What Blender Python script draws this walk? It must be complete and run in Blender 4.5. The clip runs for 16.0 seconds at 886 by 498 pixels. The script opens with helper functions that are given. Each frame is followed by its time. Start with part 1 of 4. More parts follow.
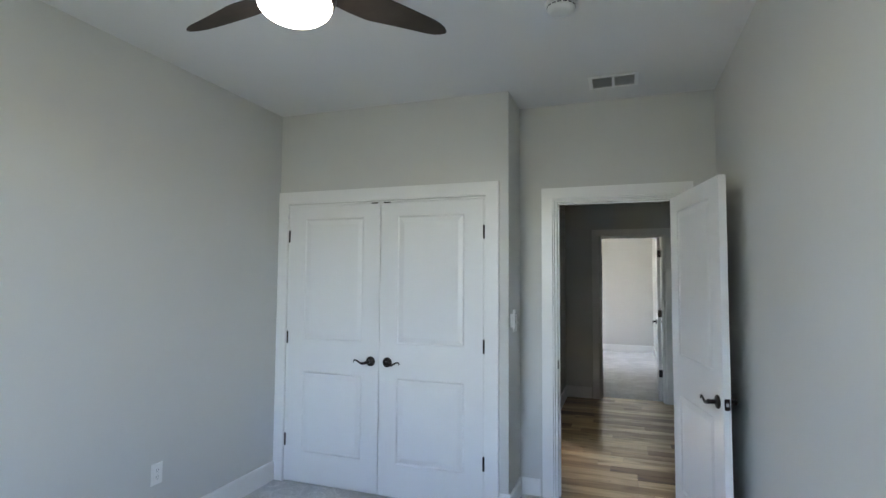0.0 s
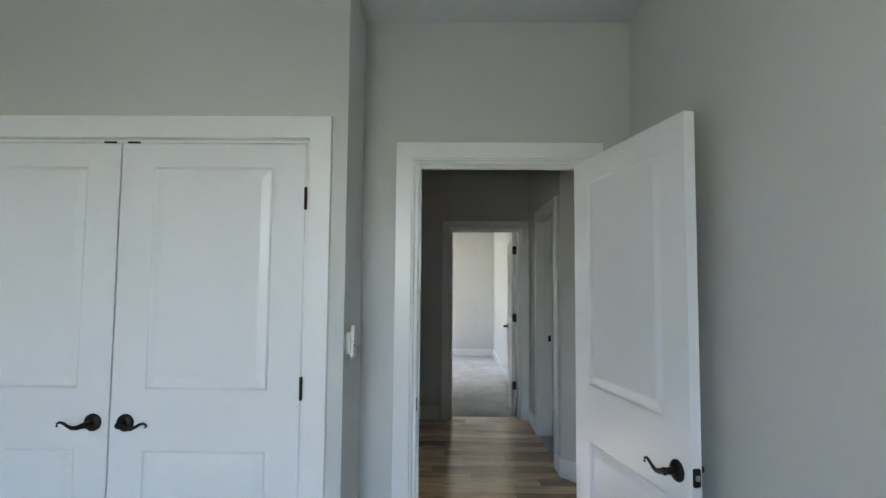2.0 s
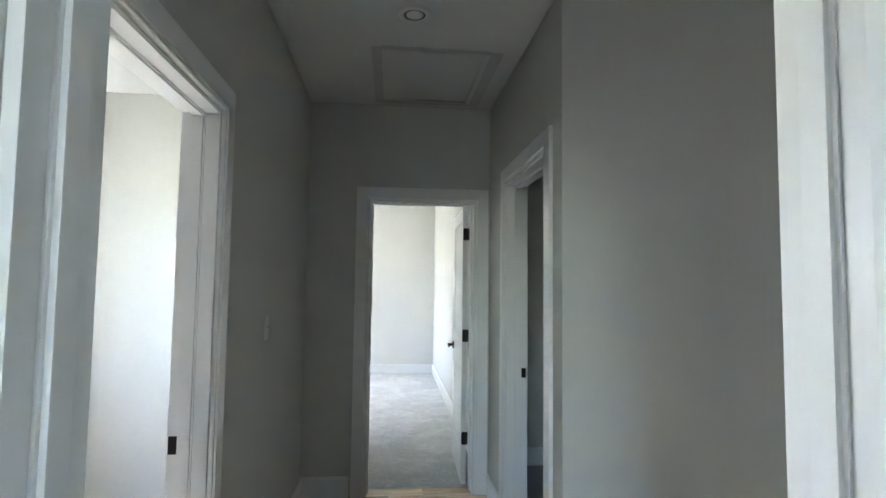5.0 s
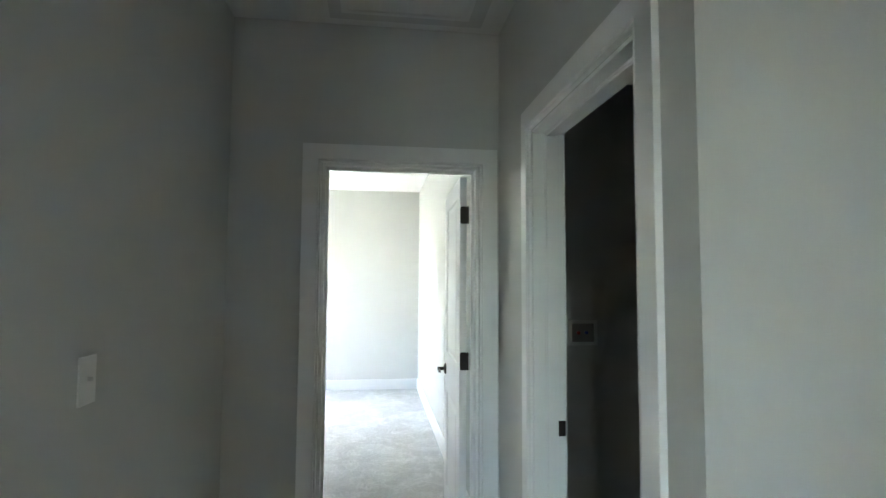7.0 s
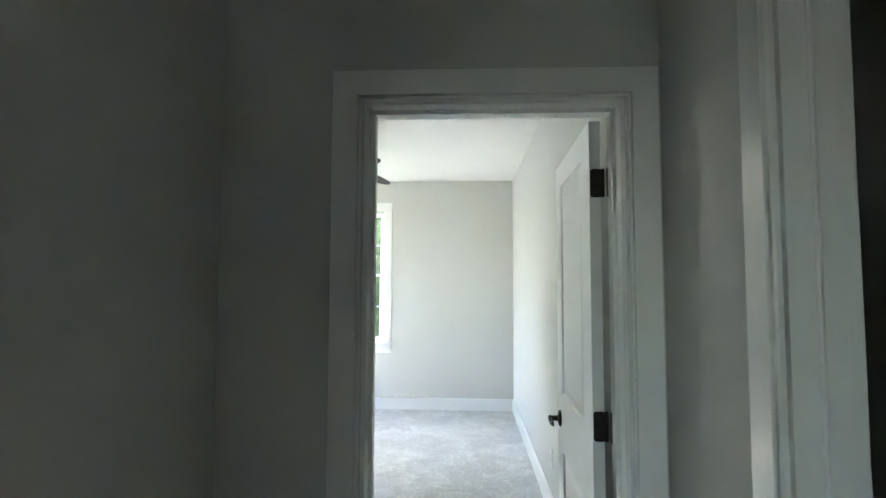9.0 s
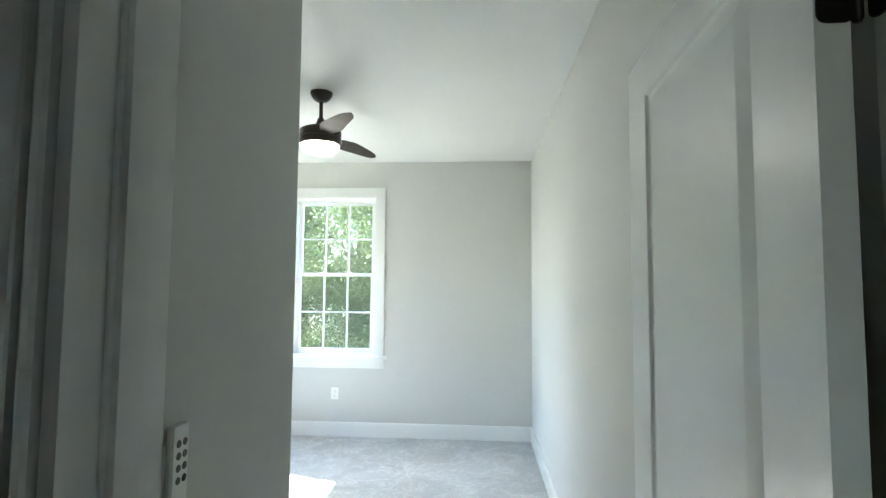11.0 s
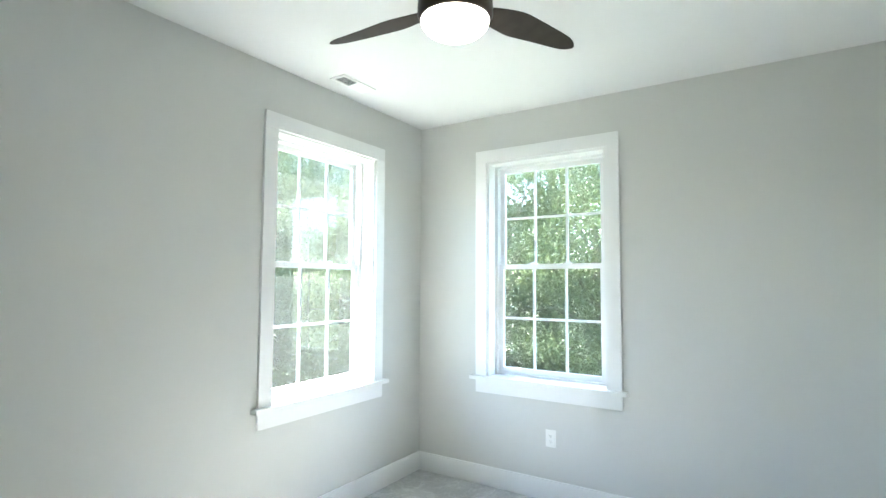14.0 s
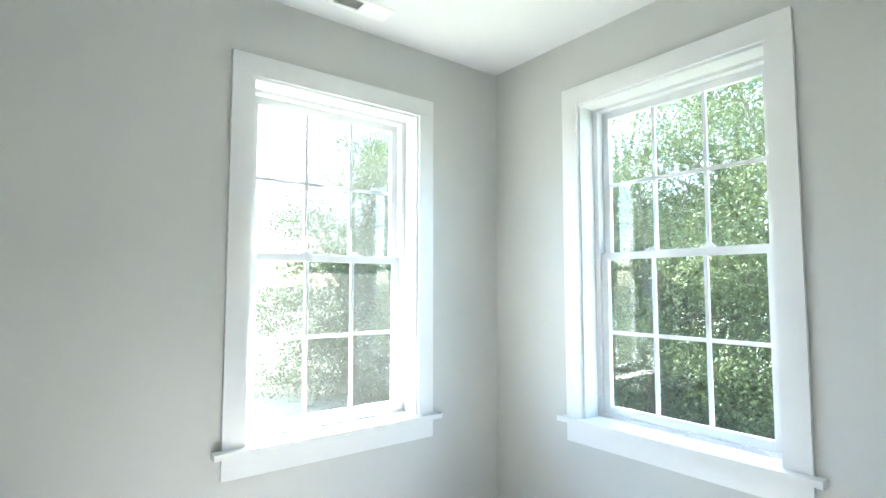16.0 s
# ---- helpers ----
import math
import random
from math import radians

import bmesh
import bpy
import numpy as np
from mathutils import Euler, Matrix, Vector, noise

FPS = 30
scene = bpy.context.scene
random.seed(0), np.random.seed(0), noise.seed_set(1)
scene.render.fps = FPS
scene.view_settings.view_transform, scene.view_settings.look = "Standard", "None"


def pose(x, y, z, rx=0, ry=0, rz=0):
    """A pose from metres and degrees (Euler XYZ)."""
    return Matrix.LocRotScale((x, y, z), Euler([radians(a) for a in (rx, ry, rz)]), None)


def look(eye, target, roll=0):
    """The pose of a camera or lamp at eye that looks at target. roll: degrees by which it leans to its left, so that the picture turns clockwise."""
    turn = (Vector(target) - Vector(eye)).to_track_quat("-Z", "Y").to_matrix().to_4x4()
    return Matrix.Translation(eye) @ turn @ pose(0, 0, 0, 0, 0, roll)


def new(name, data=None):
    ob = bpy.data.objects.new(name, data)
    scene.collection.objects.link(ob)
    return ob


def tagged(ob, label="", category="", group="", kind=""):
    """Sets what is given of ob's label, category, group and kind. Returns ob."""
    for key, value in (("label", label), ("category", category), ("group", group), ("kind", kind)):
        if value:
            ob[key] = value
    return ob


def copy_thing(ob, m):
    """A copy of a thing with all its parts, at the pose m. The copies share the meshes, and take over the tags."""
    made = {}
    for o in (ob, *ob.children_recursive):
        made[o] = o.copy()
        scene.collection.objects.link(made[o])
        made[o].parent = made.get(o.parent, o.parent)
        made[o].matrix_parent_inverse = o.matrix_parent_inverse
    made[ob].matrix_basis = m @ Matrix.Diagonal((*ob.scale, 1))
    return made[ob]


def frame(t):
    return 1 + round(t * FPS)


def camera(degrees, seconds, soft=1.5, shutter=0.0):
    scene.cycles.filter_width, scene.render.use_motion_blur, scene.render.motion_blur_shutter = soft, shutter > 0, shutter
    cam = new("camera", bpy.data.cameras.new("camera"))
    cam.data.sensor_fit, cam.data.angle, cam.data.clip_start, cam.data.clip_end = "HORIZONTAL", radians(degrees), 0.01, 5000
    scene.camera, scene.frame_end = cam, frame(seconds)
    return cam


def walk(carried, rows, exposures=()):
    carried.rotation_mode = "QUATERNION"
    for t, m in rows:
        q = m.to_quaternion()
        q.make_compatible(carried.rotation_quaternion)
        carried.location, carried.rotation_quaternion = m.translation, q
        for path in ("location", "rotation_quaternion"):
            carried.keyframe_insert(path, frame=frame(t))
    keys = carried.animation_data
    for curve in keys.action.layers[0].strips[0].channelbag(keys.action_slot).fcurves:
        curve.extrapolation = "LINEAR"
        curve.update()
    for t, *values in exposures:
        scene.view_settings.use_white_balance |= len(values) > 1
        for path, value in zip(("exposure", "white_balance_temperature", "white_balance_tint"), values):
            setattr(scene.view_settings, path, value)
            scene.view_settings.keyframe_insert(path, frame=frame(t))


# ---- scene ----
cam = camera(81.4, 16.0)

PATH = [
    (0, (0.325, -3.64, 1.479), (-0.335, -1.755, 1.596), 0.4),
    (0.5, (0.213, -3.389, 1.464), (-0.174, -1.431, 1.581), 0.7),
    (1, (0.154, -3.11, 1.473), (0.006, -1.119, 1.59), 0.6),
    (1.5, (0.128, -2.737, 1.462), (0.037, -0.743, 1.583), 0.4),
    (2, (0.051, -2.409, 1.466), (0.017, -0.413, 1.591), 0.5),
    (2.5, (0.055, -2.077, 1.457), (0.116, -0.083, 1.587), 0.3),
    (3, (0.142, -1.746, 1.46), (0.223, 0.248, 1.591), 0.5),
    (3.5, (0.173, -1.409, 1.434), (0.281, 0.583, 1.569), 0.6),
    (4, (0.181, -1.057, 1.446), (0.335, 0.933, 1.584), 0.4),
    (4.2, (0.186, -0.922, 1.451), (0.353, 1.067, 1.584), 0.4),
    (6.3, (0.239, 0.284, 1.481), (0.499, 2.263, 1.602), 0.2),
    (6.5, (0.269, 0.411, 1.482), (0.541, 2.388, 1.605), -0.1),
    (7, (0.294, 0.714, 1.477), (0.554, 2.694, 1.6), 0.3),
    (7.5, (0.308, 0.994, 1.501), (0.554, 2.975, 1.626), 0.2),
    (8, (0.33, 1.224, 1.502), (0.457, 3.215, 1.637), -0.0),
    (8.5, (0.352, 1.42, 1.495), (0.306, 3.416, 1.626), 0.2),
    (9, (0.339, 1.706, 1.507), (0.249, 3.7, 1.633), 0.2),
    (9.2, (0.344, 1.829, 1.515), (0.249, 3.823, 1.642), 0.4),
    (11.3, (0.405, 2.929, 1.503), (0.24, 4.917, 1.635), 0.4),
    (11.5, (0.428, 3.026, 1.504), (0.218, 5.011, 1.634), 0.4),
    (12, (0.452, 3.285, 1.505), (0.067, 5.244, 1.631), 0.3),
    (12.5, (0.407, 3.567, 1.506), (-0.168, 5.478, 1.629), 0.3),
    (13, (0.37, 3.868, 1.476), (-0.372, 5.721, 1.606), 0.3),
    (13.5, (0.337, 4.137, 1.463), (-0.608, 5.894, 1.599), 0.3),
    (14, (0.29, 4.463, 1.458), (-0.797, 6.137, 1.59), 0.3),
    (14.5, (0.214, 4.775, 1.465), (-0.949, 6.398, 1.591), 0.1),
    (15, (0.225, 5.111, 1.47), (-1.085, 6.615, 1.602), 0.0),
    (15.5, (0.183, 5.448, 1.442), (-1.269, 6.817, 1.567), 0.0),
    (16, (0.111, 5.729, 1.435), (-1.471, 6.944, 1.576), -0.0),
]
EXPOSURES = [(0.0, 4.88, 6580, 14), (1.5, 4.87, 6600, 13), (3.0, 5.0, 6530, 13), (4.2, 5.38, 6350, 11), (6.5, 6.05, 6280, 7), (7.5, 5.85, 6280, 5), (9.0, 5.35, 6280, 4), (11.5, 5.02, 6180, 2), (13.3, 4.82, 6120, 2), (14.5, 4.80, 6060, 4), (16.0, 4.67, 6060, 4)]
walk(cam, [(t, look(eye, target, roll)) for t, eye, target, roll in PATH], EXPOSURES)

# ---- world, sun, large lights ----
SUN_EL, SUN_TO = 52.0, (1.0, -0.32)
world = bpy.data.worlds.new("world")
scene.world = world
world.use_nodes = True
wn = world.node_tree
wn.nodes.clear()
sky = wn.nodes.new("ShaderNodeTexSky")
sky.sky_type, sky.sun_disc = "NISHITA", False
sky.sun_elevation = radians(SUN_EL)
sky.sun_rotation = math.atan2(-SUN_TO[0], -SUN_TO[1])
bg = wn.nodes.new("ShaderNodeBackground")
bg.inputs["Strength"].default_value = 0.13
wout = wn.nodes.new("ShaderNodeOutputWorld")
wn.links.new(sky.outputs[0], bg.inputs[0])
wn.links.new(bg.outputs[0], wout.inputs[0])

sun = new("sun", bpy.data.lights.new("sun", "SUN"))
sun.data.energy, sun.data.angle, sun.data.color = 4.4, radians(0.53), (1.0, 0.95, 0.88)
flat = Vector((SUN_TO[0], SUN_TO[1], 0)).normalized() * math.cos(radians(SUN_EL))
sun.matrix_world = look((0, 0, 20), (flat.x, flat.y, 20 - math.sin(radians(SUN_EL))))


# ---- materials ----
def mat(name, color, rough=0.6, metal=0.0, vary=0.04, scale=3.0, bump=0.0, bump_scale=60.0, spec=0.5, coat=0.0, fine=0.0):
    """A surface with colour variation at two scales and relief."""
    m = bpy.data.materials.new(name)
    m.use_nodes = True
    nt = m.node_tree
    b = nt.nodes["Principled BSDF"]
    b.inputs["Roughness"].default_value, b.inputs["Metallic"].default_value = rough, metal
    b.inputs["Specular IOR Level"].default_value = spec
    b.inputs["Coat Weight"].default_value = coat
    tc = nt.nodes.new("ShaderNodeTexCoord")
    n1 = nt.nodes.new("ShaderNodeTexNoise")
    n1.inputs["Scale"].default_value, n1.inputs["Detail"].default_value = scale, 4
    n2 = nt.nodes.new("ShaderNodeTexNoise")
    n2.inputs["Scale"].default_value, n2.inputs["Detail"].default_value = bump_scale, 3
    geo = nt.nodes.new("ShaderNodeNewGeometry")
    nt.links.new(geo.outputs["Position"], n1.inputs["Vector"])
    nt.links.new(geo.outputs["Position"], n2.inputs["Vector"])
    add = nt.nodes.new("ShaderNodeMath")
    add.operation = "MULTIPLY_ADD"
    nt.links.new(n2.outputs["Fac"], add.inputs[0])
    add.inputs[1].default_value = fine
    nt.links.new(n1.outputs["Fac"], add.inputs[2])
    ramp = nt.nodes.new("ShaderNodeValToRGB")
    lo, hi = [tuple(max(0.0, c * k) for c in color) + (1,) for k in (1 - vary, 1 + vary)]
    ramp.color_ramp.elements[0].position, ramp.color_ramp.elements[1].position = 0.3 + fine * 0.4, 0.7 + fine * 0.6
    ramp.color_ramp.elements[0].color, ramp.color_ramp.elements[1].color = lo, hi
    nt.links.new(add.outputs[0], ramp.inputs[0])
    nt.links.new(ramp.outputs[0], b.inputs["Base Color"])
    if bump:
        bp = nt.nodes.new("ShaderNodeBump")
        bp.inputs["Strength"].default_value, bp.inputs["Distance"].default_value = bump, 0.002
        nt.links.new(n2.outputs["Fac"], bp.inputs["Height"])
        nt.links.new(bp.outputs[0], b.inputs["Normal"])
    return m


def glow(name, color, strength):
    m = bpy.data.materials.new(name)
    m.use_nodes = True
    b = m.node_tree.nodes["Principled BSDF"]
    b.inputs["Base Color"].default_value = (0.8, 0.8, 0.8, 1)
    b.inputs["Emission Color"].default_value = color + (1,)
    b.inputs["Emission Strength"].default_value = strength
    return m


def wood_floor():
    """Hickory boards: each its own tone, with grain along the board, dark streaks and a satin coat."""
    m = mat("hickory", (0.3, 0.2, 0.12), 0.3)
    nt = m.node_tree
    b = nt.nodes["Principled BSDF"]
    info = nt.nodes.new("ShaderNodeObjectInfo")
    geo = nt.nodes.new("ShaderNodeNewGeometry")
    shift = nt.nodes.new("ShaderNodeVectorMath")
    shift.operation = "ADD"
    wide = nt.nodes.new("ShaderNodeVectorMath")
    wide.operation = "SCALE"
    comb = nt.nodes.new("ShaderNodeCombineXYZ")
    for i in range(3):
        nt.links.new(info.outputs["Random"], comb.inputs[i])
    nt.links.new(comb.outputs[0], wide.inputs[0])
    wide.inputs["Scale"].default_value = 37.0
    nt.links.new(geo.outputs["Position"], shift.inputs[0])
    nt.links.new(wide.outputs[0], shift.inputs[1])
    mp = nt.nodes.new("ShaderNodeMapping")
    mp.inputs["Scale"].default_value = (1.6, 14.0, 5.0)
    nt.links.new(shift.outputs[0], mp.inputs["Vector"])
    grain = nt.nodes.new("ShaderNodeTexNoise")
    grain.inputs["Scale"].default_value, grain.inputs["Detail"].default_value, grain.inputs["Distortion"].default_value = 1.6, 7, 0.8
    nt.links.new(mp.outputs[0], grain.inputs["Vector"])
    mp2 = nt.nodes.new("ShaderNodeMapping")
    mp2.inputs["Scale"].default_value = (1.1, 4.0, 2.0)
    nt.links.new(shift.outputs[0], mp2.inputs["Vector"])
    big = nt.nodes.new("ShaderNodeTexNoise")
    big.inputs["Scale"].default_value, big.inputs["Detail"].default_value = 1.7, 3
    nt.links.new(mp2.outputs[0], big.inputs["Vector"])
    tone = nt.nodes.new("ShaderNodeValToRGB")
    els = tone.color_ramp.elements
    els[0].position, els[0].color = 0.0, (0.21, 0.115, 0.055, 1)
    els[1].position, els[1].color = 1.0, (0.86, 0.70, 0.45, 1)
    for at, c in ((0.2, (0.40, 0.245, 0.12, 1)), (0.5, (0.59, 0.405, 0.22, 1)), (0.8, (0.76, 0.58, 0.35, 1))):
        els.new(at).color = c
    nt.links.new(info.outputs["Random"], tone.inputs[0])
    g = nt.nodes.new("ShaderNodeValToRGB")
    g.color_ramp.elements[0].position, g.color_ramp.elements[0].color = 0.3, (0.74, 0.68, 0.62, 1)
    g.color_ramp.elements[1].position, g.color_ramp.elements[1].color = 0.62, (1.1, 1.08, 1.05, 1)
    nt.links.new(grain.outputs["Fac"], g.inputs[0])
    g2 = nt.nodes.new("ShaderNodeValToRGB")
    g2.color_ramp.elements[0].position, g2.color_ramp.elements[0].color = 0.30, (0.52, 0.40, 0.31, 1)
    g2.color_ramp.elements[1].position, g2.color_ramp.elements[1].color = 0.5, (1.0, 1.0, 1.0, 1)
    nt.links.new(big.outputs["Fac"], g2.inputs[0])
    mp3 = nt.nodes.new("ShaderNodeMapping")
    mp3.inputs["Scale"].default_value = (5.0, 22.0, 5.0)
    nt.links.new(shift.outputs[0], mp3.inputs["Vector"])
    knot = nt.nodes.new("ShaderNodeTexNoise")
    knot.inputs["Scale"].default_value, knot.inputs["Detail"].default_value = 1.3, 2
    nt.links.new(mp3.outputs[0], knot.inputs["Vector"])
    g3 = nt.nodes.new("ShaderNodeValToRGB")
    g3.color_ramp.elements[0].position, g3.color_ramp.elements[0].color = 0.24, (0.22, 0.14, 0.1, 1)
    g3.color_ramp.elements[1].position, g3.color_ramp.elements[1].color = 0.31, (1.0, 1.0, 1.0, 1)
    nt.links.new(knot.outputs["Fac"], g3.inputs[0])
    last = tone.outputs[0]
    for r in (g, g2, g3):
        mul = nt.nodes.new("ShaderNodeMix")
        mul.data_type, mul.blend_type = "RGBA", "MULTIPLY"
        mul.inputs[0].default_value = 1.0
        nt.links.new(last, mul.inputs[6])
        nt.links.new(r.outputs[0], mul.inputs[7])
        last = mul.outputs[2]
    nt.links.new(last, b.inputs["Base Color"])
    bp = nt.nodes.new("ShaderNodeBump")
    bp.inputs["Strength"].default_value, bp.inputs["Distance"].default_value = 0.15, 0.001
    nt.links.new(grain.outputs["Fac"], bp.inputs["Height"])
    nt.links.new(bp.outputs[0], b.inputs["Normal"])
    b.inputs["Coat Weight"].default_value, b.inputs["Coat Roughness"].default_value = 0.5, 0.2
    return m


def carpet_material():
    """Cut-pile carpet: light grey, speckled tufts, with brushed lighter and darker patches."""
    m = mat("carpet_pile", (0.54, 0.54, 0.53), 1.0, vary=0.05, scale=5.0, bump=1.0, bump_scale=170.0, spec=0.1)
    nt = m.node_tree
    bp = next(n for n in nt.nodes if n.type == "BUMP")
    bp.inputs["Distance"].default_value = 0.008
    b = nt.nodes["Principled BSDF"]
    b.inputs["Sheen Weight"].default_value = 0.3
    geo = nt.nodes.new("ShaderNodeNewGeometry")
    vor = nt.nodes.new("ShaderNodeTexNoise")
    vor.inputs["Scale"].default_value, vor.inputs["Detail"].default_value, vor.inputs["Distortion"].default_value = 2.2, 3, 1.2
    nt.links.new(geo.outputs["Position"], vor.inputs["Vector"])
    r = nt.nodes.new("ShaderNodeValToRGB")
    r.color_ramp.elements[0].position, r.color_ramp.elements[0].color = 0.46, (0.93, 0.93, 0.93, 1)
    r.color_ramp.elements[1].position, r.color_ramp.elements[1].color = 0.54, (1.05, 1.05, 1.05, 1)
    nt.links.new(vor.outputs["Fac"], r.inputs[0])
    mul = nt.nodes.new("ShaderNodeMix")
    mul.data_type, mul.blend_type = "RGBA", "MULTIPLY"
    mul.inputs[0].default_value = 1.0
    src = b.inputs["Base Color"].links[0].from_socket
    nt.links.new(src, mul.inputs[6])
    nt.links.new(r.outputs[0], mul.inputs[7])
    brush = nt.nodes.new("ShaderNodeTexNoise")
    brush.inputs["Scale"].default_value, brush.inputs["Detail"].default_value, brush.inputs["Distortion"].default_value = 3.4, 5, 2.6
    nt.links.new(geo.outputs["Position"], brush.inputs["Vector"])
    ridge = nt.nodes.new("ShaderNodeValToRGB")
    for e, (at, c) in zip([ridge.color_ramp.elements[0], ridge.color_ramp.elements[1]], ((0.49, 1.0), (0.56, 1.0))):
        e.position, e.color = at, (c, c, c, 1)
    ridge.color_ramp.elements.new(0.525).color = (1.24, 1.24, 1.24, 1)
    nt.links.new(brush.outputs["Fac"], ridge.inputs[0])
    marks = nt.nodes.new("ShaderNodeMix")
    marks.data_type, marks.blend_type = "RGBA", "MULTIPLY"
    marks.inputs[0].default_value = 1.0
    nt.links.new(mul.outputs[2], marks.inputs[6])
    nt.links.new(ridge.outputs[0], marks.inputs[7])
    mul = marks
    tuft = nt.nodes.new("ShaderNodeTexNoise")
    tuft.inputs["Scale"].default_value, tuft.inputs["Detail"].default_value, tuft.inputs["Roughness"].default_value = 95.0, 4, 0.75
    nt.links.new(geo.outputs["Position"], tuft.inputs["Vector"])
    speck = nt.nodes.new("ShaderNodeValToRGB")
    speck.color_ramp.elements[0].position, speck.color_ramp.elements[0].color = 0.38, (0.84, 0.84, 0.84, 1)
    speck.color_ramp.elements[1].position, speck.color_ramp.elements[1].color = 0.60, (1.08, 1.08, 1.08, 1)
    nt.links.new(tuft.outputs["Fac"], speck.inputs[0])
    last = nt.nodes.new("ShaderNodeMix")
    last.data_type, last.blend_type = "RGBA", "MULTIPLY"
    last.inputs[0].default_value = 1.0
    nt.links.new(mul.outputs[2], last.inputs[6])
    nt.links.new(speck.outputs[0], last.inputs[7])
    nt.links.new(last.outputs[2], b.inputs["Base Color"])
    return m


def glass_material():
    """Thin window glass: clear, with a faint reflection that grows at a slant and a milky film that stands in for
    glare.
    """
    m = bpy.data.materials.new("window_glass")
    m.use_nodes = True
    nt = m.node_tree
    nt.nodes.clear()
    out = nt.nodes.new("ShaderNodeOutputMaterial")
    tr = nt.nodes.new("ShaderNodeBsdfTransparent")
    tr.inputs[0].default_value = (0.94, 0.97, 0.95, 1)
    # uneven whitish film: the haze of glare put into the pane
    film = nt.nodes.new("ShaderNodeBsdfTranslucent")
    film.inputs[0].default_value = (0.9, 0.92, 0.9, 1)
    hazed = nt.nodes.new("ShaderNodeMixShader")
    haze_noise = nt.nodes.new("ShaderNodeTexNoise")
    haze_noise.inputs["Scale"].default_value, haze_noise.inputs["Detail"].default_value = 5.0, 4
    spot = nt.nodes.new("ShaderNodeNewGeometry")
    span = nt.nodes.new("ShaderNodeMapRange")
    span.inputs["To Min"].default_value, span.inputs["To Max"].default_value = 0.010, 0.018
    nt.links.new(spot.outputs["Position"], haze_noise.inputs["Vector"])
    nt.links.new(haze_noise.outputs["Fac"], span.inputs["Value"])
    nt.links.new(span.outputs[0], hazed.inputs[0])
    nt.links.new(tr.outputs[0], hazed.inputs[1])
    nt.links.new(film.outputs[0], hazed.inputs[2])
    gl = nt.nodes.new("ShaderNodeBsdfGlossy")
    gl.inputs["Roughness"].default_value = 0.01
    fr = nt.nodes.new("ShaderNodeFresnel")
    fr.inputs["IOR"].default_value = 1.75
    mix = nt.nodes.new("ShaderNodeMixShader")
    nt.links.new(fr.outputs[0], mix.inputs[0])
    nt.links.new(hazed.outputs[0], mix.inputs[1])
    nt.links.new(gl.outputs[0], mix.inputs[2])
    nt.links.new(mix.outputs[0], out.inputs[0])
    return m


def leaf_material(name, lo, hi):
    m = bpy.data.materials.new(name)
    m.use_nodes = True
    nt = m.node_tree
    b = nt.nodes["Principled BSDF"]
    out = nt.nodes["Material Output"]
    geo = nt.nodes.new("ShaderNodeNewGeometry")
    r = nt.nodes.new("ShaderNodeValToRGB")
    r.color_ramp.elements[0].color, r.color_ramp.elements[1].color = lo + (1,), hi + (1,)
    nt.links.new(geo.outputs["Random Per Island"], r.inputs[0])
    nt.links.new(r.outputs[0], b.inputs["Base Color"])
    b.inputs["Roughness"].default_value, b.inputs["Specular IOR Level"].default_value = 0.7, 0.2
    t = nt.nodes.new("ShaderNodeBsdfTranslucent")
    nt.links.new(r.outputs[0], t.inputs[0])
    mix = nt.nodes.new("ShaderNodeMixShader")
    mix.inputs[0].default_value = 0.22
    nt.links.new(b.outputs[0], mix.inputs[1])
    nt.links.new(t.outputs[0], mix.inputs[2])
    nt.links.new(mix.outputs[0], out.inputs[0])
    return m


WALL = mat("greige_wall_paint", (0.594, 0.593, 0.568), 0.55, vary=0.015, scale=1.2, bump=0.25, bump_scale=320.0, spec=0.35)
CEIL = mat("flat_white_ceiling_paint", (0.74, 0.74, 0.73), 0.9, vary=0.012, scale=1.5, bump=0.2, bump_scale=260.0, spec=0.2)
TRIM = mat("semi_gloss_white_trim_paint", (0.80, 0.80, 0.79), 0.28, vary=0.012, scale=4.0, bump=0.06, bump_scale=120.0)
DOORP = mat("white_door_paint", (0.79, 0.79, 0.785), 0.29, vary=0.012, scale=3.0, bump=0.12, bump_scale=90.0)
VINYL = mat("white_vinyl", (0.82, 0.82, 0.82), 0.3, vary=0.01)
BLACK = mat("oil_rubbed_bronze", (0.022, 0.018, 0.016), 0.32, metal=0.7, vary=0.2, scale=30.0)
STEEL = mat("satin_steel", (0.5, 0.49, 0.47), 0.3, metal=1.0)
PLATE = mat("white_plastic", (0.80, 0.80, 0.78), 0.35, vary=0.01)
SLOT = mat("dark_slot", (0.03, 0.03, 0.03), 0.6)
FANB = mat("dark_bronze_fan_metal", (0.05, 0.038, 0.03), 0.35, metal=0.4, vary=0.15, scale=20.0)
BLADE = mat("brown_grey_fan_blade", (0.046, 0.038, 0.031), 0.6, vary=0.2, scale=12.0, bump=0.1, spec=0.2)
GLASS = glass_material()
BOWL = glow("lit_frosted_glass", (1.0, 0.92, 0.82), 1.15)
# flat greys with the shade of vent throats and the lamp recess in the colour
RECESS_SHADE_PALE = mat("recess_shade_pale", (0.22, 0.22, 0.22), 0.6)
RECESS_SHADE = mat("recess_shade", (0.16, 0.16, 0.16), 0.7)
WOOD = wood_floor()
CARPET = carpet_material()
TILE = mat("grey_vinyl_floor", (0.30, 0.29, 0.28), 0.4, vary=0.08, scale=6.0)
TAPE = mat("patched_drywall_mud", (0.60, 0.60, 0.585), 0.8, vary=0.05, scale=6.0, bump=0.2)
